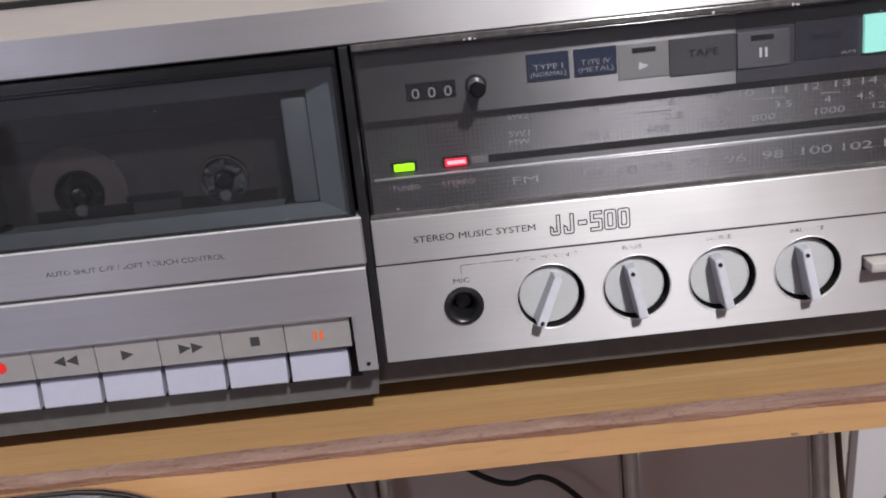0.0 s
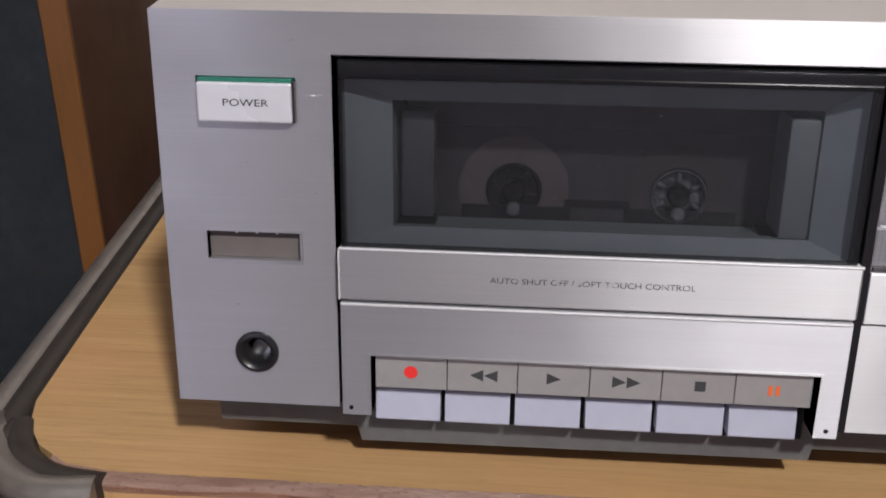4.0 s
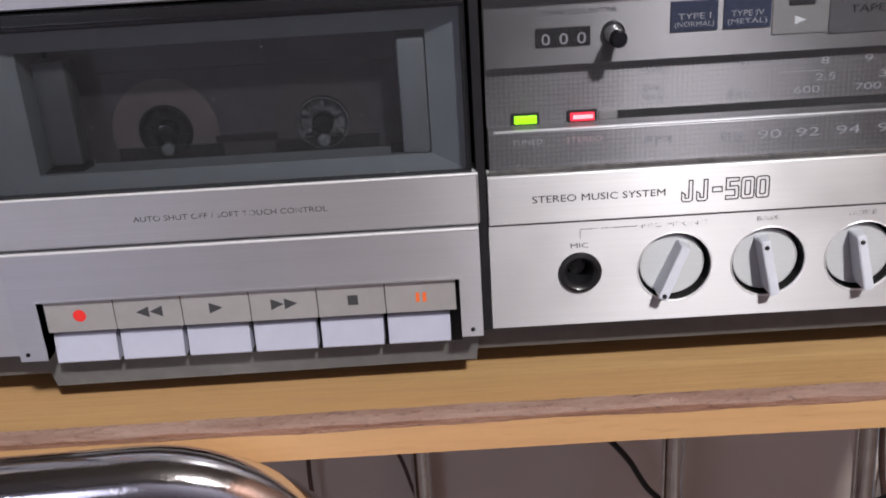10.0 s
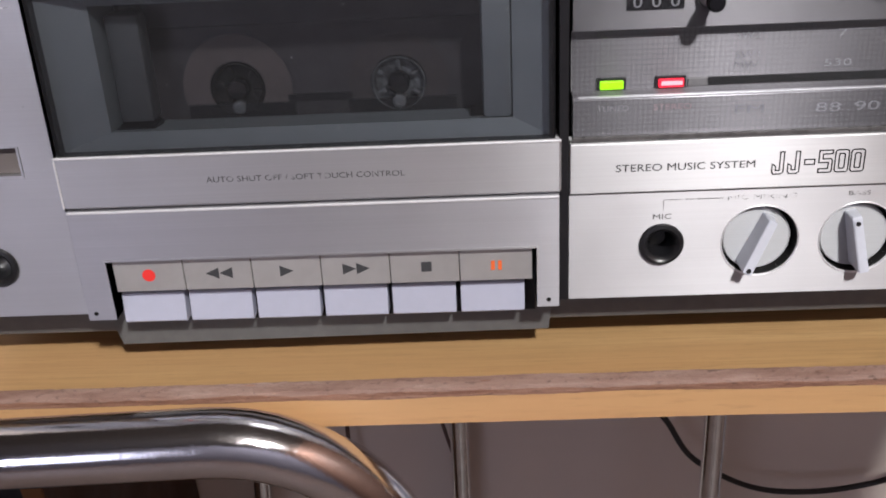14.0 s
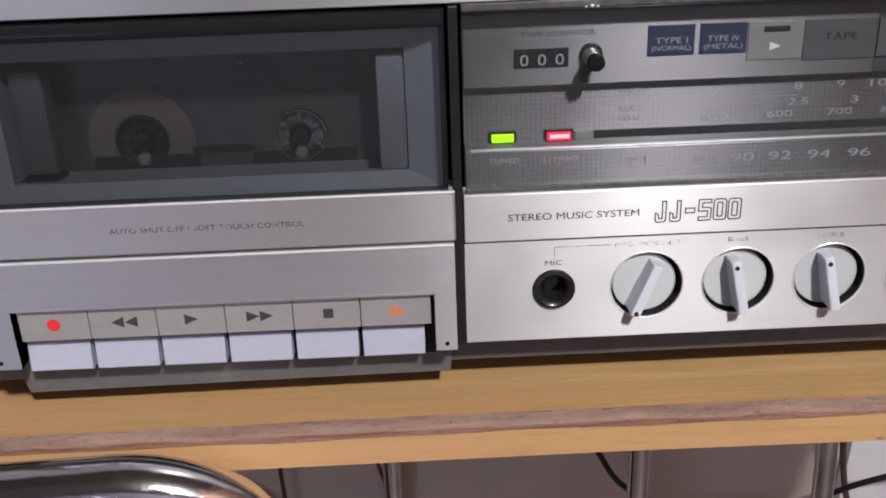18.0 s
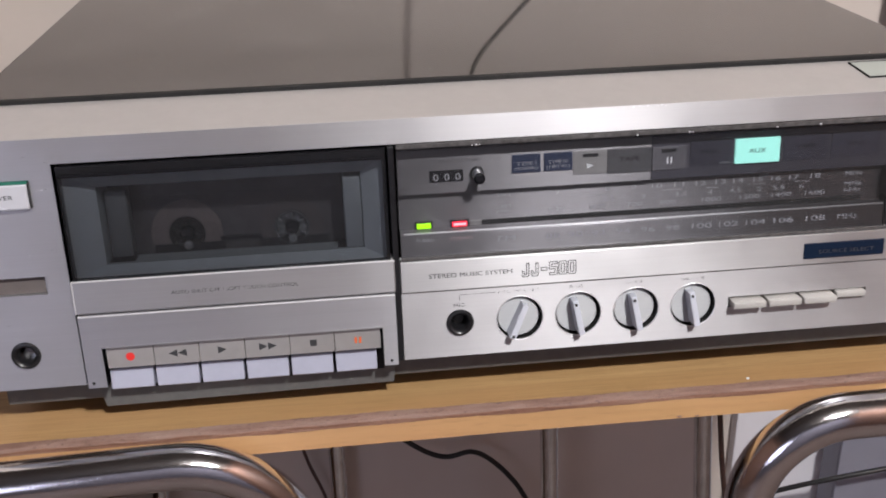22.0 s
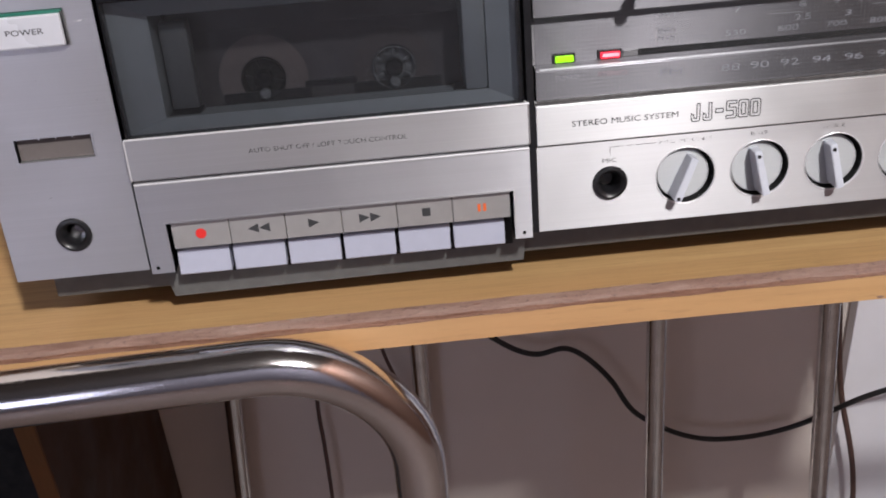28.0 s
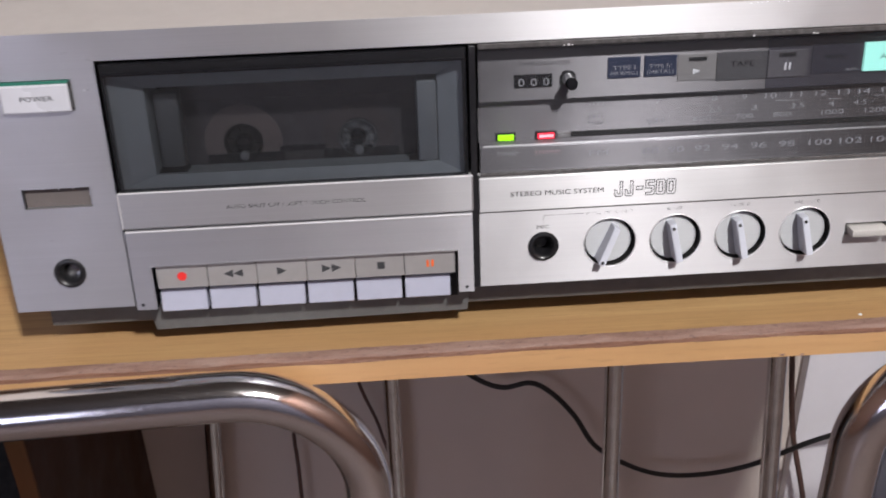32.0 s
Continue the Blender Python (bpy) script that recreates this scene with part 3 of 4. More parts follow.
        bits.append([(x - k, z), (x - k * 0.2, z - k * r.uniform(0.3, 0.8)), (x + k * r.uniform(0.7, 1.6), z), (x, z + 0.15)])
    tagged(p("edge_chips", flat(bits, -0.06), INK_WHITE), "small pale chips in the finish", kind="stuff")

    p("scuff", flat([[(-170, 83.6), (-166, 84.3), (-162.2, 84.6), (-162.2, 85.1), (-166, 84.8), (-169.6, 84.0)]], -0.05), SILVER_BRIGHT, label="pale scuff beside the power button")
    r = random.Random(44)
    marks = []
    for x, z, ln, th, tilt_ in ((-134.5, 81.6, 4.6, 0.35, 0.05), (-131.5, 92.6, 5.0, 0.3, -0.35), (-139.0, 94.0, 3.2, 0.25, 0.3), (-141.5, 56.0, 0.6, 0.4, 0.9), (-133.0, 57.6, 0.7, 0.5, 0.7), (-149.8, 65.0, 0.6, 0.4, 0.2), (-154.5, 27.5, 1.4, 0.25, 0.4)):
        u, v2 = math.cos(tilt_), math.sin(tilt_)
        marks.append([(x, z), (x + ln * u * 0.5, z + ln * v2 * 0.5 - th), (x + ln * u, z + ln * v2), (x + ln * u * 0.5, z + ln * v2 * 0.5 + th * 0.3)])
    tagged(p("frame_scuffs", flat(marks, -0.05), SCUFF), "pale scuffs in the brushed finish", kind="stuff")
    # left column: power button, display, headphone socket
    p("button_well", plate(-160.9, -136.6, 74.7, 85.9, 3, 5, []), BLACK_MATT)
    b = p("power_button", box(-160.0, -137.4, -2.6, 3, 75.2, 84.6, 0.5), BUTTON, label="white power button")
    part("button_edge", box(-160.0, -137.4, -1.4, 2.5, 84.55, 85.5, 0.2), GREEN_TRIM, b, "green upper edge")
    part("button_side", box(-137.5, -136.85, -1.4, 3, 75.2, 85.0, 0.2), BLACK, b, "dark side")
    w("POWER", -148.2, 80.0, -2.68, 1.75, INK, b, 10.9)
    d = p("level_display", box(-160.4, -137.2, 2.0, 4, 40.0, 47.2), DISPLAY, label="grey recessed display pane")
    part("display_rim", plate(-161.1, -136.5, 39.3, 47.7, -0.25, 0.4, [(-160.5, -137.1, 40.0, 47.3)]), SILVER_BRIGHT, d, "bright thin rim")
    for dx in (-153.6, -148.4, -143.3):
        part("display_mark", box(dx - 0.25, dx + 0.25, 1.9, 2.1, 46.2, 46.7), INK_WHITE, d)
    jack_profile = [(5.6, 0.3), (5.7, -0.5), (5.4, -1.0), (4.6, -1.2), (3.8, -0.7), (3.3, 0.6), (3.2, 9), (0, 9)]
    j = p("headphone_socket", lathe(-149.4, 14.8, jack_profile), BLACK, label="black headphone socket", smooth=True)
    part("socket_contact", lathe(-149.6, 13.6, [(2.6, 7.5), (2.4, 5.2), (0, 4.9)], 24), STEEL, j, "dull metal contact", smooth=True)

    # cassette door
    door = p("cassette_door", plate(-126.4, -3.6, 44.6, 90.2, -1.9, 1.2, [(-125.4, -5.0, 45.2, 86.4)]), BLACK_GLOSS, label="cassette door with smoked window")
    pane = part("door_window", box(-126.2, -3.9, -2.6, -1.8, 44.8, 90.0, 0.3), SMOKED, door, "smoked clear window")
    r = random.Random(8)
    bits = []
    for n in range(34):
        x, z, k = r.uniform(-122, -8), 46 + 38 * r.random() ** 1.3, r.uniform(0.04, 0.12)
        bits.append([(x - k, z), (x, z - k * r.uniform(0.6, 1.6)), (x + k * r.uniform(0.7, 2.0), z), (x, z + k)])
    tagged(part("dust_specks", flat(bits, -2.66), INK_WHITE, pane), "white dust specks", kind="stuff")
    part("door_hinge_bar", box(-126.2, -3.8, -2.9, 2.0, 86.2, 87.6, 0.4), BLACK_GLOSS, door, "glossy black ridge")
    bar = part("door_bar", box(-127.1, -2.2, -3.2, 6, 31.4, 45.1, 0.55, seg=1), SILVER, door, "brushed silver door bar")
    # thin pale strips paint the highlight along the bar's chamfers
    part("bar_edge", box(-127.1, -2.2, -3.4, -2.5, 44.6, 45.2, 0.2), EDGE_SHINE, bar, "upper edge with its shine painted on")
    part("bar_edge", box(-127.25, -126.75, -3.38, -2.5, 31.5, 44.5, 0.2), EDGE_SHINE, bar, "side edge with its shine painted on")
    w("AUTO SHUT OFF / SOFT TOUCH CONTROL", -65.2, 38.2, -3.26, 1.55, INK_FAINT, bar, 49.3)
    # holder seen through the window
    bm = bmesh.new()
    outer, inner = (-125.6, -4.8, 45.0, 86.2), (-114.6, -13.4, 48.4, 80.0)
    deep = (-114.2, -13.8, 46.2, 79.6)
    rings = [[bm.verts.new((x, y, z)) for x, z in ((r[0], r[2]), (r[1], r[2]), (r[1], r[3]), (r[0], r[3]))] for r, y in ((outer, 1.6), (inner, 5.8), (deep, 22.0))]
    for a, c in zip(rings, rings[1:]):
        for i in range(4):
            bm.faces.new([a[i], a[(i + 1) % 4], c[(i + 1) % 4], c[i]])
    holder = part("cassette_holder", bm, HOLDER, door, "bluish grey cassette holder")
    part("guide", box(-20.8, -13.5, 6.0, 20, 48.3, 77.9, 1.1), HOLDER_LIGHT, holder, "light grey guide painted dark for the shade it stands in", smooth=True)
    part("guide", box(-113.4, -104.8, 11.0, 18, 49.2, 76.5, 0.8), HOLDER_SHADED, holder, "grey guide painted dark for the shade it stands in", smooth=True)
    # black strips stand in for the shadow below each guide
    for gx in (-19.2, -109.5):
        part("guide_foot", box(gx - 5.0, gx + 5.0, 9.0, 18, 46.6, 48.2, 0.3), BLACK, holder, "black strip for the shadow at the guide's foot")
    # the cassette, a thing of its own in the door
    tape = thing("cassette_tape", "dark smoky compact cassette inside the deck door", "cassette")

    def q(name, bm, mat, label="", smooth=False):
        bmesh.ops.translate(bm, vec=(0, 5.5, -1.5), verts=bm.verts)
        return part(name, bm, mat, tape, label, lean=True, smooth=smooth)

    q("shell", plate(-113.0, -14.6, 46.0, 84.0, 17.0, 23, [], [(-85.1, 55.2, 7.2), (-42.6, 55.2, 7.2)]), SHELL, "smoky cassette shell")
    q("supply_reel", lathe(-85.1, 55.4, [(7.4, 16.7), (14.4, 16.7), (14.4, 18)], 56), TAPE, "brown tape on the reel")
    q("take_up_reel", lathe(-42.6, 55.4, [(7.4, 16.8), (13.2, 16.8), (13.2, 18)], 56), TAPE_DIM, "dim brown tape on the reel")
    for hx, mat in ((-85.1, BLACK_MATT), (-42.6, HUB_CLEAR)):
        q("hub", lathe(hx, 55.2, [(7.2, 16.5), (6.9, 16.2), (6.5, 16.6), (6.0, 18.9), (3.4, 19.3), (0, 19.3)], 48), mat, "dark hub opening", True)
        teeth = bmesh.new()
        for k in range(6):
            t6 = math.pi * k / 3 + (0.2 if hx < -60 else 0.55)
            tooth = box(3.9, 6.2, 17.4, 19.2, -0.55, 0.55, 0.2)
            bmesh.ops.transform(tooth, matrix=Matrix.Translation((hx, 0, 55.2)) @ Matrix.Rotation(t6, 4, "Y"), verts=tooth.verts)
            me = bpy.data.meshes.new("tmp")
            tooth.to_mesh(me)
            tooth.free()
            teeth.from_mesh(me)
            bpy.data.meshes.remove(me)
        q("hub_teeth", teeth, mat, "six small drive teeth", True)
        q("spindle", lathe(hx, 55.2, [(2.9, 19.2), (2.9, 16.4), (2.3, 15.6), (0, 15.3)], 24), BLACK_GLOSS, "black spindle", True)
        q("spindle_tip", lathe(hx, 50.6, [(1.8, 17), (1.8, 15.4), (1.3, 14.8), (0.7, 14.7), (0.6, 15.0), (0, 15.0)], 24), PIN, "grey guide painted dark for the shade it stands in pin", True)
        q("hub_recess", plate(hx - 13.5, hx + 15, 47.2, 51.4, 16.4, 16.9), BLACK, "dark lower recess")
    q("window_slot", box(-72, -55, 16.6, 17.2, 51.3, 53.4), BLACK, "dark slot between the reels")
    q("liner", box(-110, -18, 16.2, 16.9, 72, 83, 0.3), SHELL, "dark upper label area")

    # key panel
    kp = p("key_panel", plate(-126.8, -2.7, -0.4, 30.6, -3.0, 7, [(-119.4, -8.4, -1, 16.5)]), SILVER_MATT, label="matt silver panel over the keys")
    # highlight of the panel's upper edge, put in as a pale strip
    part("panel_edge", box(-126.8, -2.7, -3.25, -2.4, 29.9, 30.65, 0.25), EDGE_SHINE, kp, "upper edge painted bright as if catching the lamp")
    part("slot_rim", plate(-120.0, -7.8, 5.0, 17.1, -3.15, -2.9, [(-119.4, -8.4, 4.0, 16.5)]), SILVER_BRIGHT, kp, "bright rim of the key slot")
    part("screw", lathe(-5.4, 1.6, [(0.65, -2.9), (0.55, -3.2), (0, -3.25)], 16), INK, kp, "dark screw head", smooth=True)
    part("screw", lathe(-124.6, 1.6, [(0.65, -2.9), (0.55, -3.2), (0, -3.25)], 16), INK, kp, "dark screw head", smooth=True)
    p("key_well", box(-119.4, -8.4, 6.2, 7, -6, 16.5), BLACK_MATT, label="black well behind the keys")
    seps = [-118.6, -100.1, -82.2, -64.1, -46.2, -28.2, -9.4]
    icons = [
        (ICON_RED, [[(-109.4 + 1.75 * math.cos(a), 10.0 + 1.75 * math.sin(a)) for a in (2 * math.pi * i / 28 for i in range(28))]]),
        (ICON_DARK, [[(-94.4, 10.0), (-90.9, 11.6), (-90.9, 8.4)], [(-90.8, 10.0), (-87.3, 11.6), (-87.3, 8.4)]]),
        (ICON_DARK, [[(-74.9, 8.4), (-74.9, 11.6), (-71.3, 10.0)]]),
        (ICON_DARK, [[(-58.5, 8.4), (-58.5, 11.6), (-55.0, 10.0)], [(-54.9, 8.4), (-54.9, 11.6), (-51.4, 10.0)]]),
        (ICON_DARK, [[(-38.1, 8.5), (-35.4, 8.5), (-35.4, 11.3), (-38.1, 11.3)]]),
        (ICON_ORANGE, [[(-20.1, 8.3), (-19.1, 8.3), (-19.1, 11.0), (-20.1, 11.0)], [(-18.3, 8.3), (-17.3, 8.3), (-17.3, 11.0), (-18.3, 11.0)]]),
    ]
    names = ["red dot", "double arrow", "arrow", "double arrow", "square", "two orange bars"]
    for i in range(6):
        a, c = seps[i], seps[i + 1]
        plate_ = p("key_label", box(a + 0.12, c - 0.12, -1.2, 6, 6.9, 16.3, 0.12), LABEL_GREY, label="grey label plate with a %s" % names[i])
        mat, polys = icons[i]
        part("icon", flat([[(u, v + 1.5) for u, v in q_] for q_ in polys], -1.27), mat, plate_)
        key = bmesh.new()
        x0, x1 = -118.85 + 18.12 * i, -102.05 + 18.12 * i
        front = [(-3.2, 0.9), (4.7, 1.9), (5.2, 3.4), (5.2, 8), (-3.8, 8), (-3.8, 1.6)]
        ends = [[key.verts.new((x, y, z)) for z, y in front] for x in (x0, x1)]
        for n in range(6):
            m = (n + 1) % 6
            key.faces.new([ends[0][n], ends[0][m], ends[1][m], ends[1][n]])
        key.faces.new(ends[0])
        key.faces.new(ends[1])
        bmesh.ops.bevel(key, geom=key.edges[:], offset=0.14, segments=2, affect="EDGES")
        p("key", key, KEY_WHITE, label="bluish white piano key", smooth=True)
    bm = bmesh.new()
    prof = [(-127.6, 2.0, 7.6), (-124.2, -15.0, 9.4), (-4.6, -14.0, 9.4), (-2.9, 2.0, 7.6)]
    fr, bk = [bm.verts.new((x, y, z)) for x, z, y in prof], [bm.verts.new((x, 14, z)) for x, z, y in prof]
    bm.faces.new(fr)
    bm.faces.new(bk)
    for n in range(4):
        bm.faces.new([fr[n], fr[(n + 1) % 4], bk[(n + 1) % 4], bk[n]])
    p("key_shroud", bm, SHROUD, label="dark grey tray under the keys")

    # tuner: lower control panel
    kx = [47.7 + 24.55 * i for i in range(4)]
    p("control_panel", plate(0.0, 207.2, 0.0, 29.3, 0.0, 6, [(137.2, 197.6, 12.9, 17.4)], [(23.5, 15.1, 4.7)] + [(x + 0.7, 15.0, 9.6) for x in kx]), SILVER, label="brushed silver control panel")
    strip = p("name_strip", box(0.0, 205.6, -0.9, 6, 29.8, 42.9, 0.3), SILVER_BRIGHT, label="bright brushed silver name strip")
    w("STEREO MUSIC SYSTEM", 28.3, 36.3, -0.96, 1.95, INK, strip, 33.9)

    def digit(x, kind):
        z0, z1, wd, st = 33.4, 39.1, 3.25, 0.95
        x1 = x + wd
        if kind == "0":
            return [round_rect(x, x1, z0, z1, 0.7), round_rect(x + st, x1 - st, z0 + st, z1 - st, 0.3)]
        if kind == "5":
            m = 36.9
            return [[(x, z1), (x1, z1), (x1, z1 - st), (x + st, z1 - st), (x + st, m), (x1 - 0.3, m), (x1, m - 0.4), (x1, z0 + 0.4), (x1 - 0.3, z0), (x, z0), (x, z0 + st), (x1 - st, z0 + st), (x1 - st, m - st), (x, m - st)][::-1]]
        if kind == "J":
            return [[(x1 - st, z1), (x1, z1), (x1, z0 + 0.5), (x1 - 0.5, z0), (x + 0.9, z0), (x + 0.5, z0 + 0.5), (x + 0.5, z0 + 2.6), (x + 0.5 + st * 0.9, z0 + 2.0), (x + 0.5 + st * 0.9, z0 + st), (x1 - st, z0 + st)][::-1]]
        return [[(x, 35.6), (x + 2.4, 35.6), (x + 2.4, 36.9), (x, 36.9)]]

    shapes = []
    for x, kind in ((48.9, "J"), (52.7, "J"), (57.2, "-"), (60.6, "5"), (64.5, "0"), (68.3, "0")):
        shapes += digit(x, kind)
    part("model_lettering", outline(shapes, -0.97, 0.32), INK, strip, "outlined lettering JJ-500")
    src = part("source_plate", box(168.1, 203.0, -1.3, 1, 32.3, 39.2, 0.3), SOURCE_BLUE, strip, "dark blue source plate")
    w("SOURCE SELECT", 186.5, 35.3, -1.37, 1.7, DIAL_LIGHT, src, 24)
    w("MIC", 23.4, 22.7, -0.08, 1.45, INK_FAINT, s, 4.6)
    w("MIC MIXING", 48.0, 27.2, -0.08, 1.3, INK_RUBBED, s, 17.0)
    w("BASS", 72.0, 27.3, -0.08, 1.2, INK_RUBBED, s, 5.4)
    w("TREBLE", 96.3, 27.3, -0.08, 1.2, INK_RUBBED, s, 7.4)
    w("BALANCE", 121.5, 27.0, -0.08, 1.2, INK_RUBBED, s, 9.5)
    p("bracket_line", flat([[(23.5, 27.1), (38.4, 27.1), (38.4, 27.28), (23.5, 27.28)], [(23.5, 24.0), (23.68, 24.0), (23.68, 27.1), (23.5, 27.1)]], -0.08), INK_FAINT, label="thin printed line")
    mic = p("mic_socket", lathe(23.5, 15.1, jack_profile), BLACK, label="black microphone socket", smooth=True)
    part("socket_contact", lathe(23.4, 14.2, [(2.4, 7.8), (2.2, 6.2), (0, 6.0)], 24), CASE, mic)
    # knobs: a disc set back in a round well, under a raised pointer ridge
    angles = (24.5, -11.0, -10.5, -9.8)
    for n, (x, ang) in enumerate(zip(kx, angles)):
        x += 0.3
        kn = p("knob", lathe(x, 15.05, [(8.55, 5.6), (8.55, 2.15), (8.3, 1.85), (0, 1.8)], 64), KNOB, label="round silver rotary knob", smooth=True)
        part("knob_well", lathe(x + 0.4, 15.0, [(9.58, 0.1), (9.58, 5.3), (7.0, 5.3)], 64), BLACK_MATT, kn, "black gap round the knob")
        # both rims get their shine from the pale edge colour
        part("well_rim", lathe(x + 0.4, 15.0, [(9.5, 0.35), (9.55, -0.1), (9.75, -0.2), (9.95, -0.05)], 64), EDGE_SHINE, kn, "thin bright rim of the well", smooth=True)
        part("face_rim", lathe(x, 15.05, [(8.58, 2.4), (8.52, 1.9), (8.25, 1.7)], 64), EDGE_SHINE, kn, "bright turned edge of the disc", smooth=True)
        bm = bmesh.new()
        v = [bm.verts.new(c) for c in ((-1.6, 1.85, 7.0), (1.6, 1.85, 7.0), (1.6, 1.85, -7.7), (-1.6, 1.85, -7.7), (-1.15, -3.4, 6.9), (1.15, -3.4, 6.9), (1.25, -5.2, -7.9), (-1.25, -5.2, -7.9))]
        for f in ((0, 1, 5, 4), (1, 2, 6, 5), (2, 3, 7, 6), (3, 0, 4, 7), (4, 5, 6, 7), (3, 2, 1, 0)):
            bm.faces.new([v[i] for i in f])
        bmesh.ops.bevel(bm, geom=bm.edges[:], offset=0.22, segments=2, affect="EDGES")
        at = 5.2 if n else -6.9
        dot = lathe(0, at, [(0.7, -3.3 if n else -4.9), (0.55, -3.9 if n else -5.4), (0.3, -3.7 if n else -5.2), (0, -3.7 if n else -5.2)], 16)
        turn = Matrix.Translation((x - 0.3, 0, 15.2)) @ Matrix.Rotation(radians(ang), 4, "Y")
        for shape in (bm, dot):
            bmesh.ops.transform(shape, matrix=turn, verts=shape.verts)
        pt = part("pointer", bm, POINTER, kn, "pale bluish grey pointer ridge", smooth=True)
        part("pointer_dot", dot, BLACK, pt, "dark dot", smooth=True)
    sw = p("switch_well", box(137.0, 197.8, 5.0, 6.5, 12.4, 18), BLACK_MATT, label="black switch slot")
    for n, (a, c) in enumerate(((137.9, 152.0), (153.1, 167.4), (168.4, 182.8), (184.0, 196.9))):
        lo, hi, out = (13.5, 16.5, -5.2) if n < 3 else (13.9, 16.8, -2.0)
        p("push_switch", box(a, c, out, 5, lo, hi, 0.7), PALE_SWITCH, label="pale push switch" if n < 3 else "pale push switch pressed in", smooth=True)

    # tuner: dial behind its window
    p("upper_dial_band", box(1.0, 103.6, 5.2, 12, 69.0, 89.5, 0.2), DIAL, label="grey brushed upper dial band")
    dark = p("source_panel", box(103.6, 206.5, 5.4, 12, 69.0, 89.0, 0.2), DIAL_VIOLET, label="dark violet-grey source display panel")
    mid = p("dial_scale", box(1.0, 204.0, 8.2, 12, 53.0, 69.2), DIAL_GRID, label="grey brushed dial scale")
    p("pointer_slot", box(34.6, 195.3, 7.9, 8.4, 54.0, 56.0), BLACK_MATT, label="black pointer slot")
    bm = bmesh.new()
    ends = [[bm.verts.new((x, y, z)) for y, z in ((8.4, 53.7), (7.8, 53.9), (4.2, 53.0), (3.8, 52.4), (3.8, 43.2), (8.4, 43.2))] for x in (1.2, 203.6)]
    for n in range(6):
        bm.faces.new([ends[0][n], ends[0][(n + 1) % 6], ends[1][(n + 1) % 6], ends[1][n]])
    bm.faces.new(ends[0])
    bm.faces.new(ends[1])
    low = p("fm_scale", bm, DIAL_GRID, label="grey brushed lower dial strip with a bright ledge")
    part("ledge_line", box(2.4, 203.4, 3.7, 4.9, 52.75, 53.25, 0.15), SILVER_BRIGHT, low, "bright ledge")
    part("end_post", box(203.7, 206.0, 2.5, 9, 56.5, 69.0, 0.3), DIAL_LIGHT, mid, "pale end post")
    part("end_post", box(205.2, 206.9, 0.9, 6, 69.8, 87.0, 0.3), DIAL_LIGHT, dark, "pale end post")
    part("counter_window", box(13.6, 27.2, 4.9, 6, 73.6, 78.4, 0.2), BLACK_GLOSS, mid, "black counter window")
    for n in range(3):
        w("0", 16.2 + 4.4 * n, 75.6, 4.84, 2.9, INK_DIM, s, 2.1, name="counter_digit")
    w("TAPE COUNTER", 24.4, 82.0, 5.12, 1.2, DIAL_LIGHT, s, 18.4)
    kn = p("counter_reset", lathe(32.7, 76.2, [(2.3, 5.2), (2.2, 3.6), (1.8, 3.2), (1.75, -1.3), (0, -1.3)], 28), SILVER_BRIGHT, label="bright counter reset stud", smooth=True)
    part("stud_cap", lathe(32.7, 76.2, [(1.76, -1.2), (2.1, -1.5), (2.1, -3.4), (1.7, -4.0), (0, -4.1)], 28), BLACK_GLOSS, kn, "black cap", smooth=True)
    part("stud_collar", lathe(32.7, 76.4, [(2.9, 5.2), (2.8, 3.9), (2.4, 3.5)], 28), BLACK, kn, "black collar", smooth=True)
    for x0, x1, a, c in ((46.7, 58.2, "TYPE I", "(NORMAL)"), (59.6, 71.1, "TYPE IV", "(METAL)")):
        t = p("tape_type_plate", box(x0, x1, 4.7, 6, 75.6, 83.0, 0.1), NAVY, label="navy tape type plate")
        m_ = (x0 + x1) / 2
        w(a, m_, 79.2, 4.63, 1.55, INK_GREY, t, 8.0)
        w(c, m_, 77.1, 4.63, 1.3, INK_GREY, t, 9.6)
    lt = p("play_plate", box(71.5, 85.3, 4.9, 6, 73.4, 82.9, 0.1), DIAL_LIGHT, label="pale plate with a slot and an arrow")
    part("slot", box(75.3, 81.7, 4.6, 5.2, 80.3, 81.8, 0.15), BLACK, lt)
    part("arrow", flat([[(77.0, 75.6), (77.0, 77.8), (79.8, 76.7)]], 4.84), INK_WHITE, lt)
    tp = p("tape_plate", box(85.4, 103.4, 4.8, 6, 72.9, 82.9, 0.1), DIAL_GREY, label="dark grey unlit tape plate")
    w("TAPE", 94.5, 78.6, 4.72, 2.0, INK, tp, 8.5)
    ps = p("pause_plate", box(103.9, 118.2, 4.9, 6, 73.0, 82.6, 0.1), DIAL_PAUSE, label="grey plate with a slot and two bars")
    part("slot", box(107.6, 113.6, 4.6, 5.2, 80.3, 81.9, 0.15), BLACK, ps)
    part("bars", flat([[(109.8, 75.6), (110.5, 75.6), (110.5, 78.2), (109.8, 78.2)], [(111.3, 75.6), (112.0, 75.6), (112.0, 78.2), (111.3, 78.2)]], 4.84), INK_WHITE, ps)
    for x0, x1, words in ((119.6, 136.6, "PHONO"), (158.6, 177.5, "TAPE"), (179.0, 200.0, "TUNER")):
        u = part("unlit_pane", box(x0, x1, 5.1, 6, 73.6, 84.0, 0.1), DIAL_DARK, dark, "unlit source pane")
        w(words, (x0 + x1) / 2, 79.4, 5.02, 1.7, INK, u, 8)
    w("AM", 134.0, 74.6, 5.0, 1.0, INK_DIM, s, 4.0)
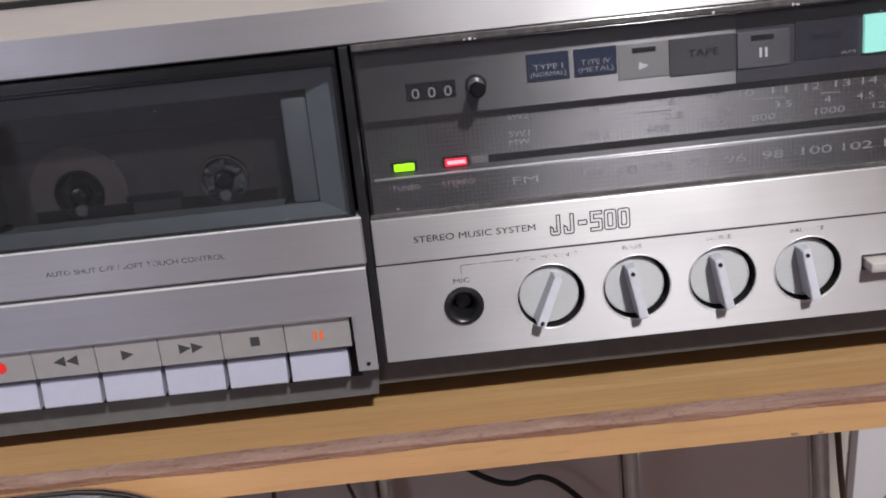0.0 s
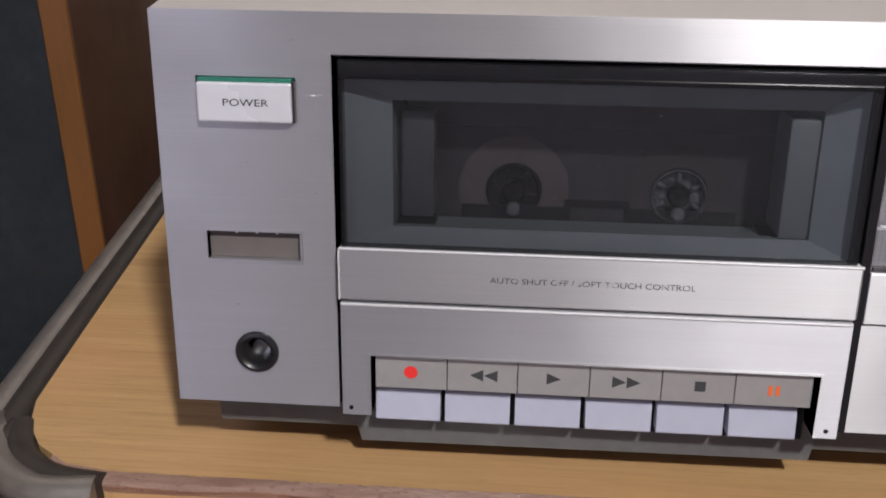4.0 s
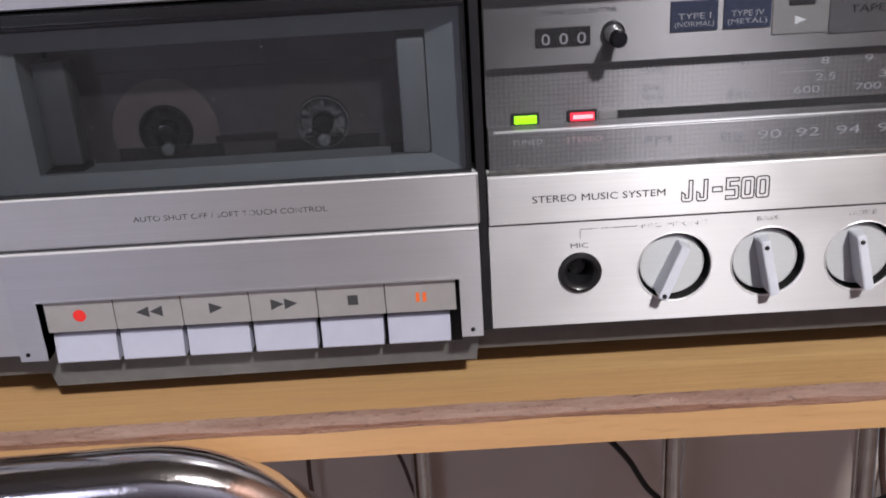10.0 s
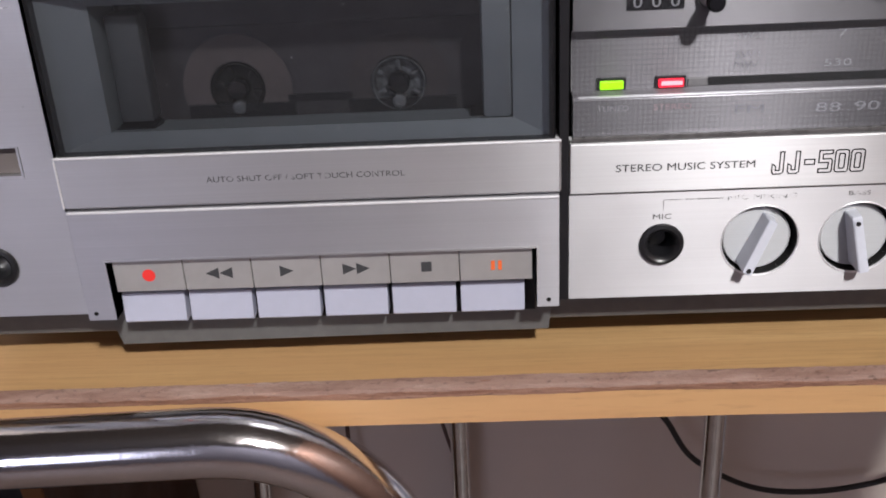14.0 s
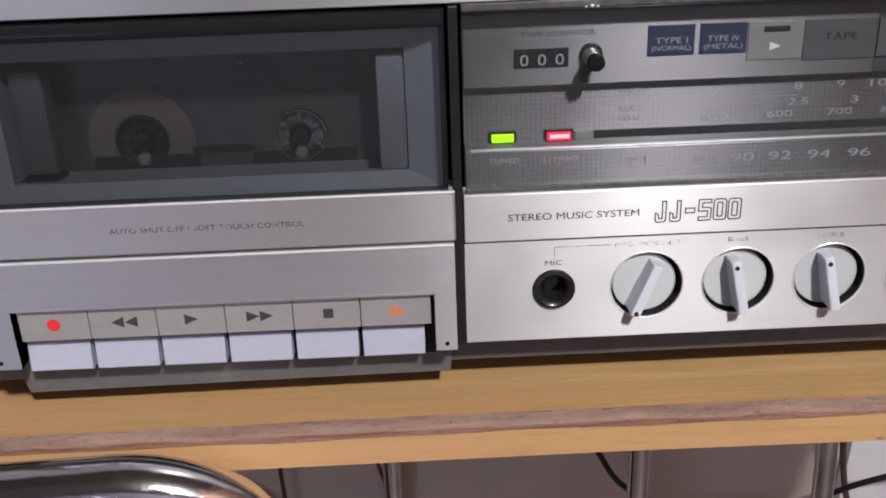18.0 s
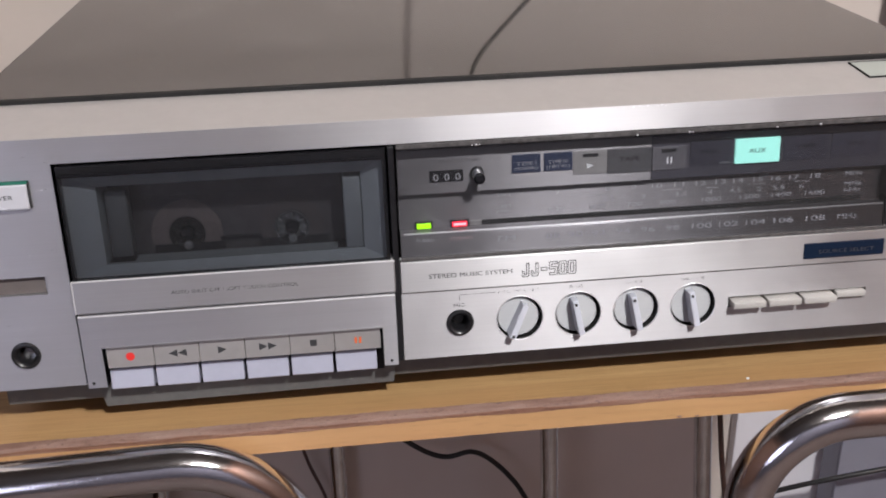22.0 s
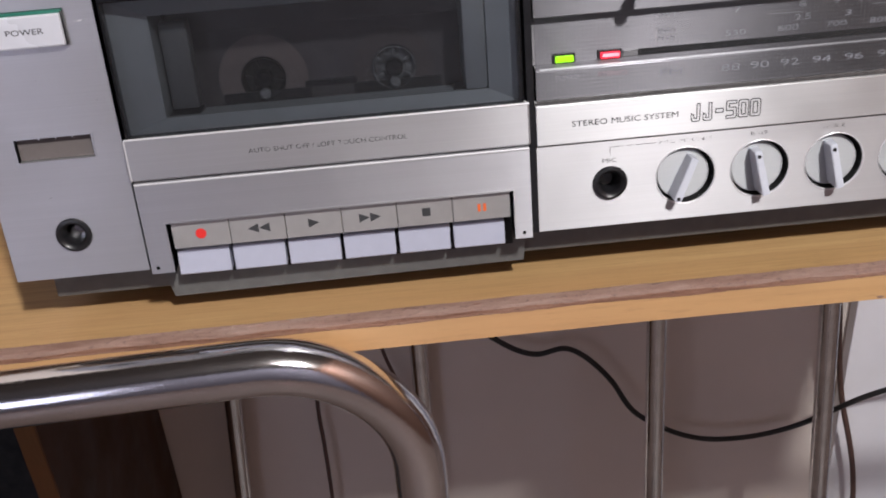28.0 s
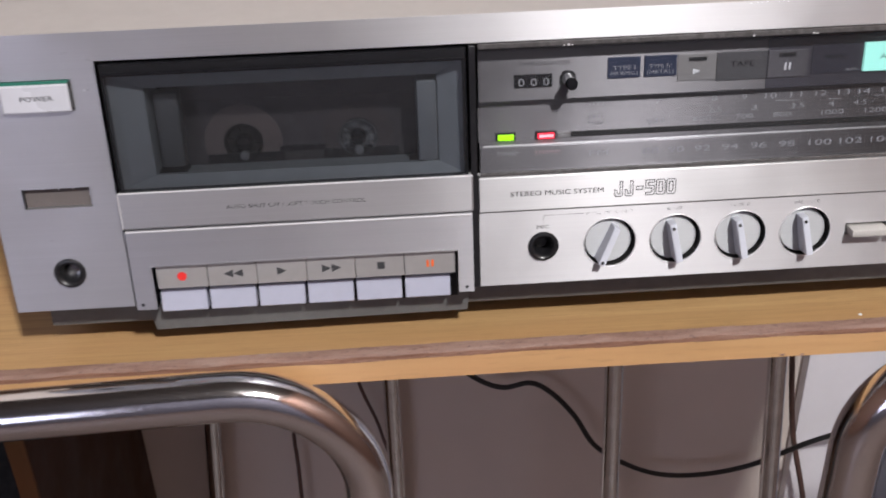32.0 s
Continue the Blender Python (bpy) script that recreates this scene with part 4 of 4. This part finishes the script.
    aux = p("lit_source_pane", box(138.1, 156.8, 4.2, 6, 73.8, 84.0, 0.15), AUX_GLOW, label="pale green lit pane")
    w("AUX", 147.3, 79.0, 4.12, 2.0, INK, aux, 7.2)
    for x0, x1, mat, words, ink, core in ((8.0, 13.7, LED_GREEN, "TUNED", INK_GREY, None), (22.3, 28.4, LED_RED, "STEREO", INK_PINK, LED_RED_CORE)):
        led = p("indicator_lamp", box(x0, x1, 6.4, 8.6, 54.2, 56.2, 0.2), mat, label="lit %s indicator" % ("green" if core is None else "red"))
        part("lamp_frame", plate(x0 - 0.7, x1 + 0.7, 53.6, 56.8, 7.4, 8.4, [(x0, x1, 54.2, 56.2)]), BLACK, led)
        if core:
            part("lamp_core", box(x0 + 0.6, x1 - 0.4, 6.3, 6.6, 54.8, 55.8), core, led)
        w(words, (x0 + x1) / 2, 50.2, 3.72, 1.5, ink, low, 7.8 if core is None else 9.2)
    part("slot_cover", box(29.6, 34.4, 7.6, 8.4, 54.0, 56.0, 0.1), DIAL_LIGHT, mid)
    w("FM", 44.0, 48.9, 3.72, 2.2, INK_GREY, low, 7.0)
    for words, x in (("88", 63.0), ("90", 72.3), ("92", 82.0), ("94", 92.2), ("96", 102.6), ("98", 113.1), ("100", 125.4), ("102", 136.8), ("104", 148.4), ("106", 160.4), ("108", 174.3), ("MHz", 188.0)):
        w(words, x, 48.6, 3.72, 2.4, INK_GREY, low, 6.0 if len(words) == 2 else 8.4)
    for words, z in (("SW2", 66.0), ("SW1", 61.2), ("MW", 58.8)):
        w(words, 43.6, z, 8.1, 1.7, INK_DIM, mid, 5.8)
    for words, z in (("MHz", 65.7), ("MHz", 61.3), ("kHz", 58.7)):
        w(words, 191.5, z, 8.1, 1.8, INK_GREY, mid, 7.4)
    for words, x in (("7", 66.0), ("8", 86.6), ("9", 97.5), ("10", 107.2), ("11", 116.5), ("12", 125.7), ("13", 134.1), ("14", 141.7), ("15", 150.2), ("16", 157.9), ("17", 165.6), ("18", 174.8)):
        w(words, x, 65.6, 8.1, 2.0, INK_GREY, mid, 2.1 if len(words) == 1 else 4.4)
    for words, x in (("2.5", 87.0), ("3", 101.5), ("3.5", 117.5), ("4", 129.9), ("4.5", 140.5), ("5", 150.8), ("5.5", 159.3), ("6", 169.2)):
        w(words, x, 61.5, 8.1, 1.9, INK_GREY, mid, 2.1 if len(words) == 1 else 5.0)
    for words, x in (("530", 65.6), ("600", 82.5), ("700", 98.0), ("800", 112.0), ("1000", 130.7), ("1200", 146.9), ("1400", 160.6), ("1600", 175.1)):
        w(words, x, 58.4, 8.1, 1.9, INK_GREY, mid, 6.6 if len(words) == 3 else 8.4)
    for x0, x1, z in ((67.0, 74.0, 66.4), (75.5, 86.5, 63.2), (109.0, 118.0, 63.5), (128.0, 133.5, 63.3), (145.5, 153.5, 63.6), (166.0, 172.5, 63.5), (150.5, 155.5, 67.0), (170.0, 174.5, 67.3)):
        part("scale_line", flat([[(x0, z), (x1, z - 0.15), (x1, z + 0.1), (x0, z + 0.25)]], 8.1), INK_DIM, mid)
    g = p("dial_window", box(0.6, 206.8, 0.3, 1.1, 43.3, 90.6, 0.2), DIAL_GLASS, label="clear tinted dial window")
    g.visible_shadow = False
    part("window_top_edge", box(0.6, 206.8, -0.1, 5.0, 88.9, 90.9, 0.4), DUSTY_EDGE, g, "dusty clear upper edge of the window")
    part("window_seam", box(0.8, 206.6, -0.25, 0.4, 88.45, 88.85, 0.1), BLACK_GLOSS, g, "dark line under the upper edge")
    part("window_foot", box(0.6, 206.8, -0.2, 1.3, 43.0, 44.3, 0.3), DUSTY_EDGE, g, "dusty clear lower edge of the window")
    # glints on the clear edge, painted as tiny pale blocks
    glints = bmesh.new()
    r = random.Random(31)
    for gx in (30.4, 31.9, 33.2, 96.0, 117.0, 118.2, 153.0, 171.0):
        k = r.uniform(0.25, 0.6)
        box(gx - k, gx + k, -0.32, -0.1, 88.95, 88.95 + r.uniform(0.3, 0.8), 0.05, bm=glints)
    tagged(part("edge_nicks", glints, EDGE_SHINE, g), "small painted glints along the clear edge", kind="stuff")
    part("divider", box(-2.6, -0.3, -1.5, 9, 0.5, 90.6, 0.2), BLACK, g, "black gap beside the deck")


stereo()


# ---- the table ----
def table():
    t = thing("table", "oak laminate table with a chipped front edge and tubular legs", "table")
    # plan of the top: rounded corner at the front, left side slightly skewed
    corner = [(-238.5 - 0.067 * 250, 400), (-228.2 - 0.067 * 30, 34), (-225.2, 18), (-218, 5), (-206, -3.2), (-191, -6), (-160, -5.4)]
    right = [(-60, -5.0), (40, -4.6), (160, -5.6), (360, -6.6), (360, 400)]
    plan = corner + right
    bm = bmesh.new()
    a = [bm.verts.new((x, y, -37.2)) for x, y in plan]
    b = [bm.verts.new((x, y, -27.4)) for x, y in plan]
    for n in range(len(plan)):
        m = (n + 1) % len(plan)
        bm.faces.new([a[n], a[m], b[m], b[n]])
    bm.faces.new(a)
    bm.faces.new(b)
    part("table_core", bm, WOOD_EDGE, t, "pale wood core showing at the front edge")
    inset = [(x, y + (3.4 if y < 12 else 0)) for x, y in plan]
    bm = bmesh.new()
    a = [bm.verts.new((x, y, -27.4)) for x, y in inset]
    b = [bm.verts.new((x, y, -24.0)) for x, y in inset]
    for n in range(len(plan)):
        m = (n + 1) % len(plan)
        bm.faces.new([a[n], a[m], b[m], b[n]])
    bm.faces.new(a)
    bm.faces.new(b)
    part("tabletop", bm, WOOD, t, "oak laminate surface")
    # the chipped edge where the front edging has come off
    r = random.Random(3)
    rows = []
    for n in range(278):
        x = -212 + n * 2.0
        f = np.interp(x, [p[0] for p in plan[3:10]], [p[1] for p in plan[3:10]])
        wide = 3.7 + 0.9 * noise.noise((x * 0.035, 0, 1)) + 0.35 * noise.noise((x * 0.3, 3, 1))
        low = -27.6 + 0.7 * noise.noise((x * 0.03, 7, 1)) + 0.3 * noise.noise((x * 0.35, 9, 1))
        j = lambda s: s * noise.noise((x * 0.6, s, 4))
        seam = -25.6 + 0.9 * noise.noise((x * 0.05, 2, 8)) + 0.4 * noise.noise((x * 0.4, 2, 5))
        rows.append(((x, f + wide, -23.85), (x, f + wide * 0.5 + j(0.4), -24.1 + j(0.35)), (x, f + 0.3 + j(0.3), -24.6 + j(0.3)), (x, f - 0.25 + j(0.2), seam), (x, f - 0.2, low), (x, f + 1.0, low)))
    strips = ((0, 3, CHIPPED, "rough torn grey-brown edge"), (3, 5, CHIPPED_RED, "red-brown fibre below the torn edge"))
    for first, last, mat, lab in strips:
        bm = bmesh.new()
        ends = [[bm.verts.new(c) for c in row[first:last + 1]] for row in rows]
        for p, q in zip(ends, ends[1:]):
            for n in range(last - first):
                bm.faces.new([p[n], p[n + 1], q[n + 1], q[n]])
        part("chipped_edge", bm, mat, t, lab, smooth=True)
    for x, y, z, s, mat in ((-50.3, -4.2, -25.2, 1.0, BLACK), (-62, -3.9, -24.8, 0.5, BLACK), (118, -5.0, -36.2, 0.9, CHIPPED), (126, -5.0, -36.6, 0.8, CHIPPED)):
        bm = bmesh.new()
        bmesh.ops.create_icosphere(bm, subdivisions=2, radius=s)
        bmesh.ops.scale(bm, vec=(1.5, 0.8, 0.55), verts=bm.verts)
        bmesh.ops.translate(bm, vec=(x, y, z), verts=bm.verts)
        part("edge_chip", bm, mat, t, smooth=True)
    r = random.Random(17)
    for n in range(14):
        x = r.uniform(-150, 190)
        f = np.interp(x, [p[0] for p in plan[3:10]], [p[1] for p in plan[3:10]])
        bm = bmesh.new()
        bmesh.ops.create_icosphere(bm, subdivisions=1, radius=r.uniform(0.18, 0.5))
        bmesh.ops.scale(bm, vec=(r.uniform(1.8, 4.2), 0.6, 0.35), verts=bm.verts)
        high = r.random() < 0.7
        bmesh.ops.translate(bm, vec=(x, f + (r.uniform(0.0, 3.0) if high else 0.05), -23.9 if high else r.uniform(-28, -25)), verts=bm.verts)
        part("edge_chip", bm, r.choice((CHIPPED_RED, CHIPPED)), t, smooth=True)
    bm = bmesh.new()
    bmesh.ops.create_icosphere(bm, subdivisions=2, radius=0.7)
    bmesh.ops.scale(bm, vec=(1.2, 1.0, 0.4), verts=bm.verts)
    bmesh.ops.translate(bm, vec=(150, 1.5, -23.9), verts=bm.verts)
    part("paint_speck", bm, INK_WHITE, t, "white paint speck", smooth=True)
    # edging down the left side and round the corner
    side = spline([(x - 3.0, y - (0.5 if y < 10 else 0), 0) for x, y in corner[:6]], 8)
    for name, off, r0, zc, mat, lab in (("edging_groove", -0.4, 5.5, -27.2, EDGE_DARK, "dark inner edging"), ("edging_strip", -6.2, 5.0, -26.2, EDGE_METAL, "dull metal edging strip")):
        pts = []
        for i, p in enumerate(side):
            way = (side[min(i + 1, len(side) - 1)] - side[max(i - 1, 0)]).normalized()
            out = Vector((way.y, -way.x, 0))
            if out.x > 0 and way.y < -0.5:
                out = -out
            if name == "edging_strip" and i > len(side) - 9:
                off = -6.2 + 0.5 * (i - len(side) + 9)
            out = Vector((way.y, -way.x, 0)) * (-1 if way.y > 0 else 1)
            pts.append(p + out * (-off) * 1.0 + Vector((0, 0, zc)))
        part(name, tube(pts, r0, 14), mat, t, lab, smooth=True)
    # thin tubular legs, set back under the top
    for top, low, rad in (((123.5, 300, -37), (142, 300, -760), 7.4), ((240, 300, -37), (296, 300, -760), 7.4), ((-44, 392, -37), (-48, 392, -760), 7.5), ((-179, 392, -37), (-240, 392, -760), 7.4)):
        a, b = Vector(top), Vector(low)
        leg = part("leg", tube([a + (b - a) * (i / 6) for i in range(7)], rad, 24), STEEL, t, "slim chromed tube leg", smooth=True)
        bm = bmesh.new()
        bmesh.ops.create_cone(bm, cap_ends=True, segments=20, radius1=rad + 2, radius2=rad + 1, depth=18)
        bmesh.ops.translate(bm, vec=(b.x, b.y, b.z + 9.5), verts=bm.verts)
        part("leg_cap", bm, RUBBER, leg, "black rubber cap", smooth=True)


table()


# ---- chrome chair backs against the table edge ----
def chair(name, flip, at, slope, radius, bend, half, label):
    """An upside-down U of chromed tube; its near bend is the one in view."""
    c = thing(name, label, "chair", "chrome chairs")
    ax, ay, az = at
    pts = [(ax, ay, -758)]
    pts += [(ax, ay, z) for z in (-600, -450, -300, -200)]
    n = 14
    for i in range(n + 1):
        a = math.pi / 2 * i / n
        d = bend * (1 - math.cos(a))
        pts.append((ax + flip * d, ay + slope * d * flip, az - bend + bend * math.sin(a)))
    far = flip * (2 * half - bend)
    for k in range(1, 7):
        d = flip * bend + (far - flip * bend) * k / 6
        pts.append((ax + d, ay + slope * d, az))
    for i in range(1, n + 1):
        a = math.pi / 2 * i / n
        d = far + flip * bend * math.sin(a)
        pts.append((ax + d, ay + slope * d, az - bend + bend * math.cos(a)))
    d = flip * 2 * half
    pts += [(ax + d, ay + slope * d, z) for z in (-200, -450, -758)]
    part("back_tube", tube(pts, radius, 36), CHROME, c, "shiny worn chromed tube", smooth=True)
    for q in (pts[0], pts[-1]):
        bm = bmesh.new()
        bmesh.ops.create_cone(bm, cap_ends=True, segments=24, radius1=radius + 2.5, radius2=radius + 1.5, depth=22)
        bmesh.ops.translate(bm, vec=(q[0], q[1], -748.5), verts=bm.verts)
        part("foot_cap", bm, RUBBER, c, "black rubber cap", smooth=True)
    return c


chair("chair", -1, (-47.1, -15.2, -31.0), 0.043, 9.5, 51, 215, "chromed tubular chair back pushed up to the table edge")
chair("chair", 1, (144.7, -24.9, -29.0), 0.004, 10.0, 40.3, 215, "chromed tubular chair back beside the other chair")


# ---- loudspeaker beside the table, and the cabinet on the other side ----
def loudspeaker():
    c = thing("loudspeaker", "floor-standing wooden loudspeaker with a blue-black cloth front", "loudspeaker")
    x0, x1, y0, y1, z0, z1 = -690, -277, 192, 412, -758, 150
    part("side_board", box(x1 - 12.5, x1, y0, y1, z0, z1, 0.8), VENEER_EDGE, c, "orange brown veneered board edge")
    part("side_face", box(x1 - 0.2, x1 + 0.6, y0 + 1.2, y1, z0, z1), VENEER, c, "dark brown veneered side")
    part("side_board", box(x0, x0 + 12.5, y0, y1, z0, z1, 0.8), VENEER_EDGE, c, "orange brown veneered board edge")
    part("top_board", box(x0 + 12.5, x1 - 12.5, y0, y1, z1 - 18, z1, 0.8), VENEER, c)
    part("bottom_board", box(x0 + 12.5, x1 - 12.5, y0, y1, z0, z0 + 60, 0.8), VENEER, c)
    part("grille", box(x0 + 12.5, x1 - 12.5, y0 + 6, y0 + 16, z0 + 60, z1 - 18, 2), GRILLE, c, "blue-black cloth grille")


loudspeaker()


def cabinet():
    c = thing("cabinet", "low blue-grey painted cabinet standing beside the table", "cabinet")
    x0, x1, y0, y1 = 424, 771, 370, 398
    part("side_board", box(x0, x0 + 16, y0, y1, -758, 92, 0.8), CLOTH, c)
    part("side_board", box(x1 - 16, x1, y0, y1, -758, 92, 0.8), CLOTH, c)
    part("top_board", box(x0 - 4, x1 + 4, y0 - 4, y1 + 2, 92.2, 108, 1.5), CLOTH, c, smooth=True)
    part("bottom_board", box(x0 + 16.2, x1 - 16.2, y0 + 4, y1, -758, -690, 0.8), CLOTH, c)
    part("back_board", box(x0 + 16.2, x1 - 16.2, y1 - 6, y1, -689.5, 91.5), CLOTH, c)
    part("front_panel", box(x0, x1, y0 - 3, y0 - 0.3, -758, 92, 0.8), CLOTH, c, "plain blue-grey front panel")


cabinet()


# ---- cables ----
def cable(name, label, points, r, mat):
    c = part(name, tube(spline(points, 8), r, 10), mat, smooth=True)
    return tagged(c, label, "cable", "loose cables")


cable("cable", "thin black cable hanging behind the stereo", [(40, 402, 420), (50, 356, 310), (60, 330, 232), (69, 322, 190), (78, 322, 166), (102, 322, 139), (120, 322, 121), (140, 340, 106.2), (158, 369, 60), (172, 372, 20), (182, 384, -23)], 1.5, WIRE)
cable("cable", "black mains cable looping below the table", [(-70, 400, -39), (-52, 398, -200), (-18, 397, -300), (14, 396, -326), (36, 394, -342), (55, 392, -348), (78, 391, -344), (97, 390, -356), (118, 389, -382), (142, 388, -422), (190, 389, -455), (238, 390, -464), (290, 388, -454), (345, 360, -400), (430, 334, -362), (560, 334, -350)], 2.4, WIRE)
cable("cable", "thin reddish cable hanging below the table", [(-120, 404, -39), (-128, 404, -250), (-137, 402, -380), (-137, 400, -430), (-138, 400, -500), (-145, 404, -757)], 1.8, WIRE_BROWN)
cable("cable", "slim brown cable hanging below the table", [(296, 396, -39), (302, 392, -250), (310, 388, -320), (324, 388, -415), (355, 390, -545), (372, 396, -757)], 2.6, WIRE_BROWN)
cable("cable", "thin reddish cable slanting behind a table leg", [(-100, 404, -39), (-90, 403, -250), (-74.5, 402, -340), (-58, 402, -398), (-50, 403, -480), (-60, 404, -757)], 1.6, WIRE_BROWN)
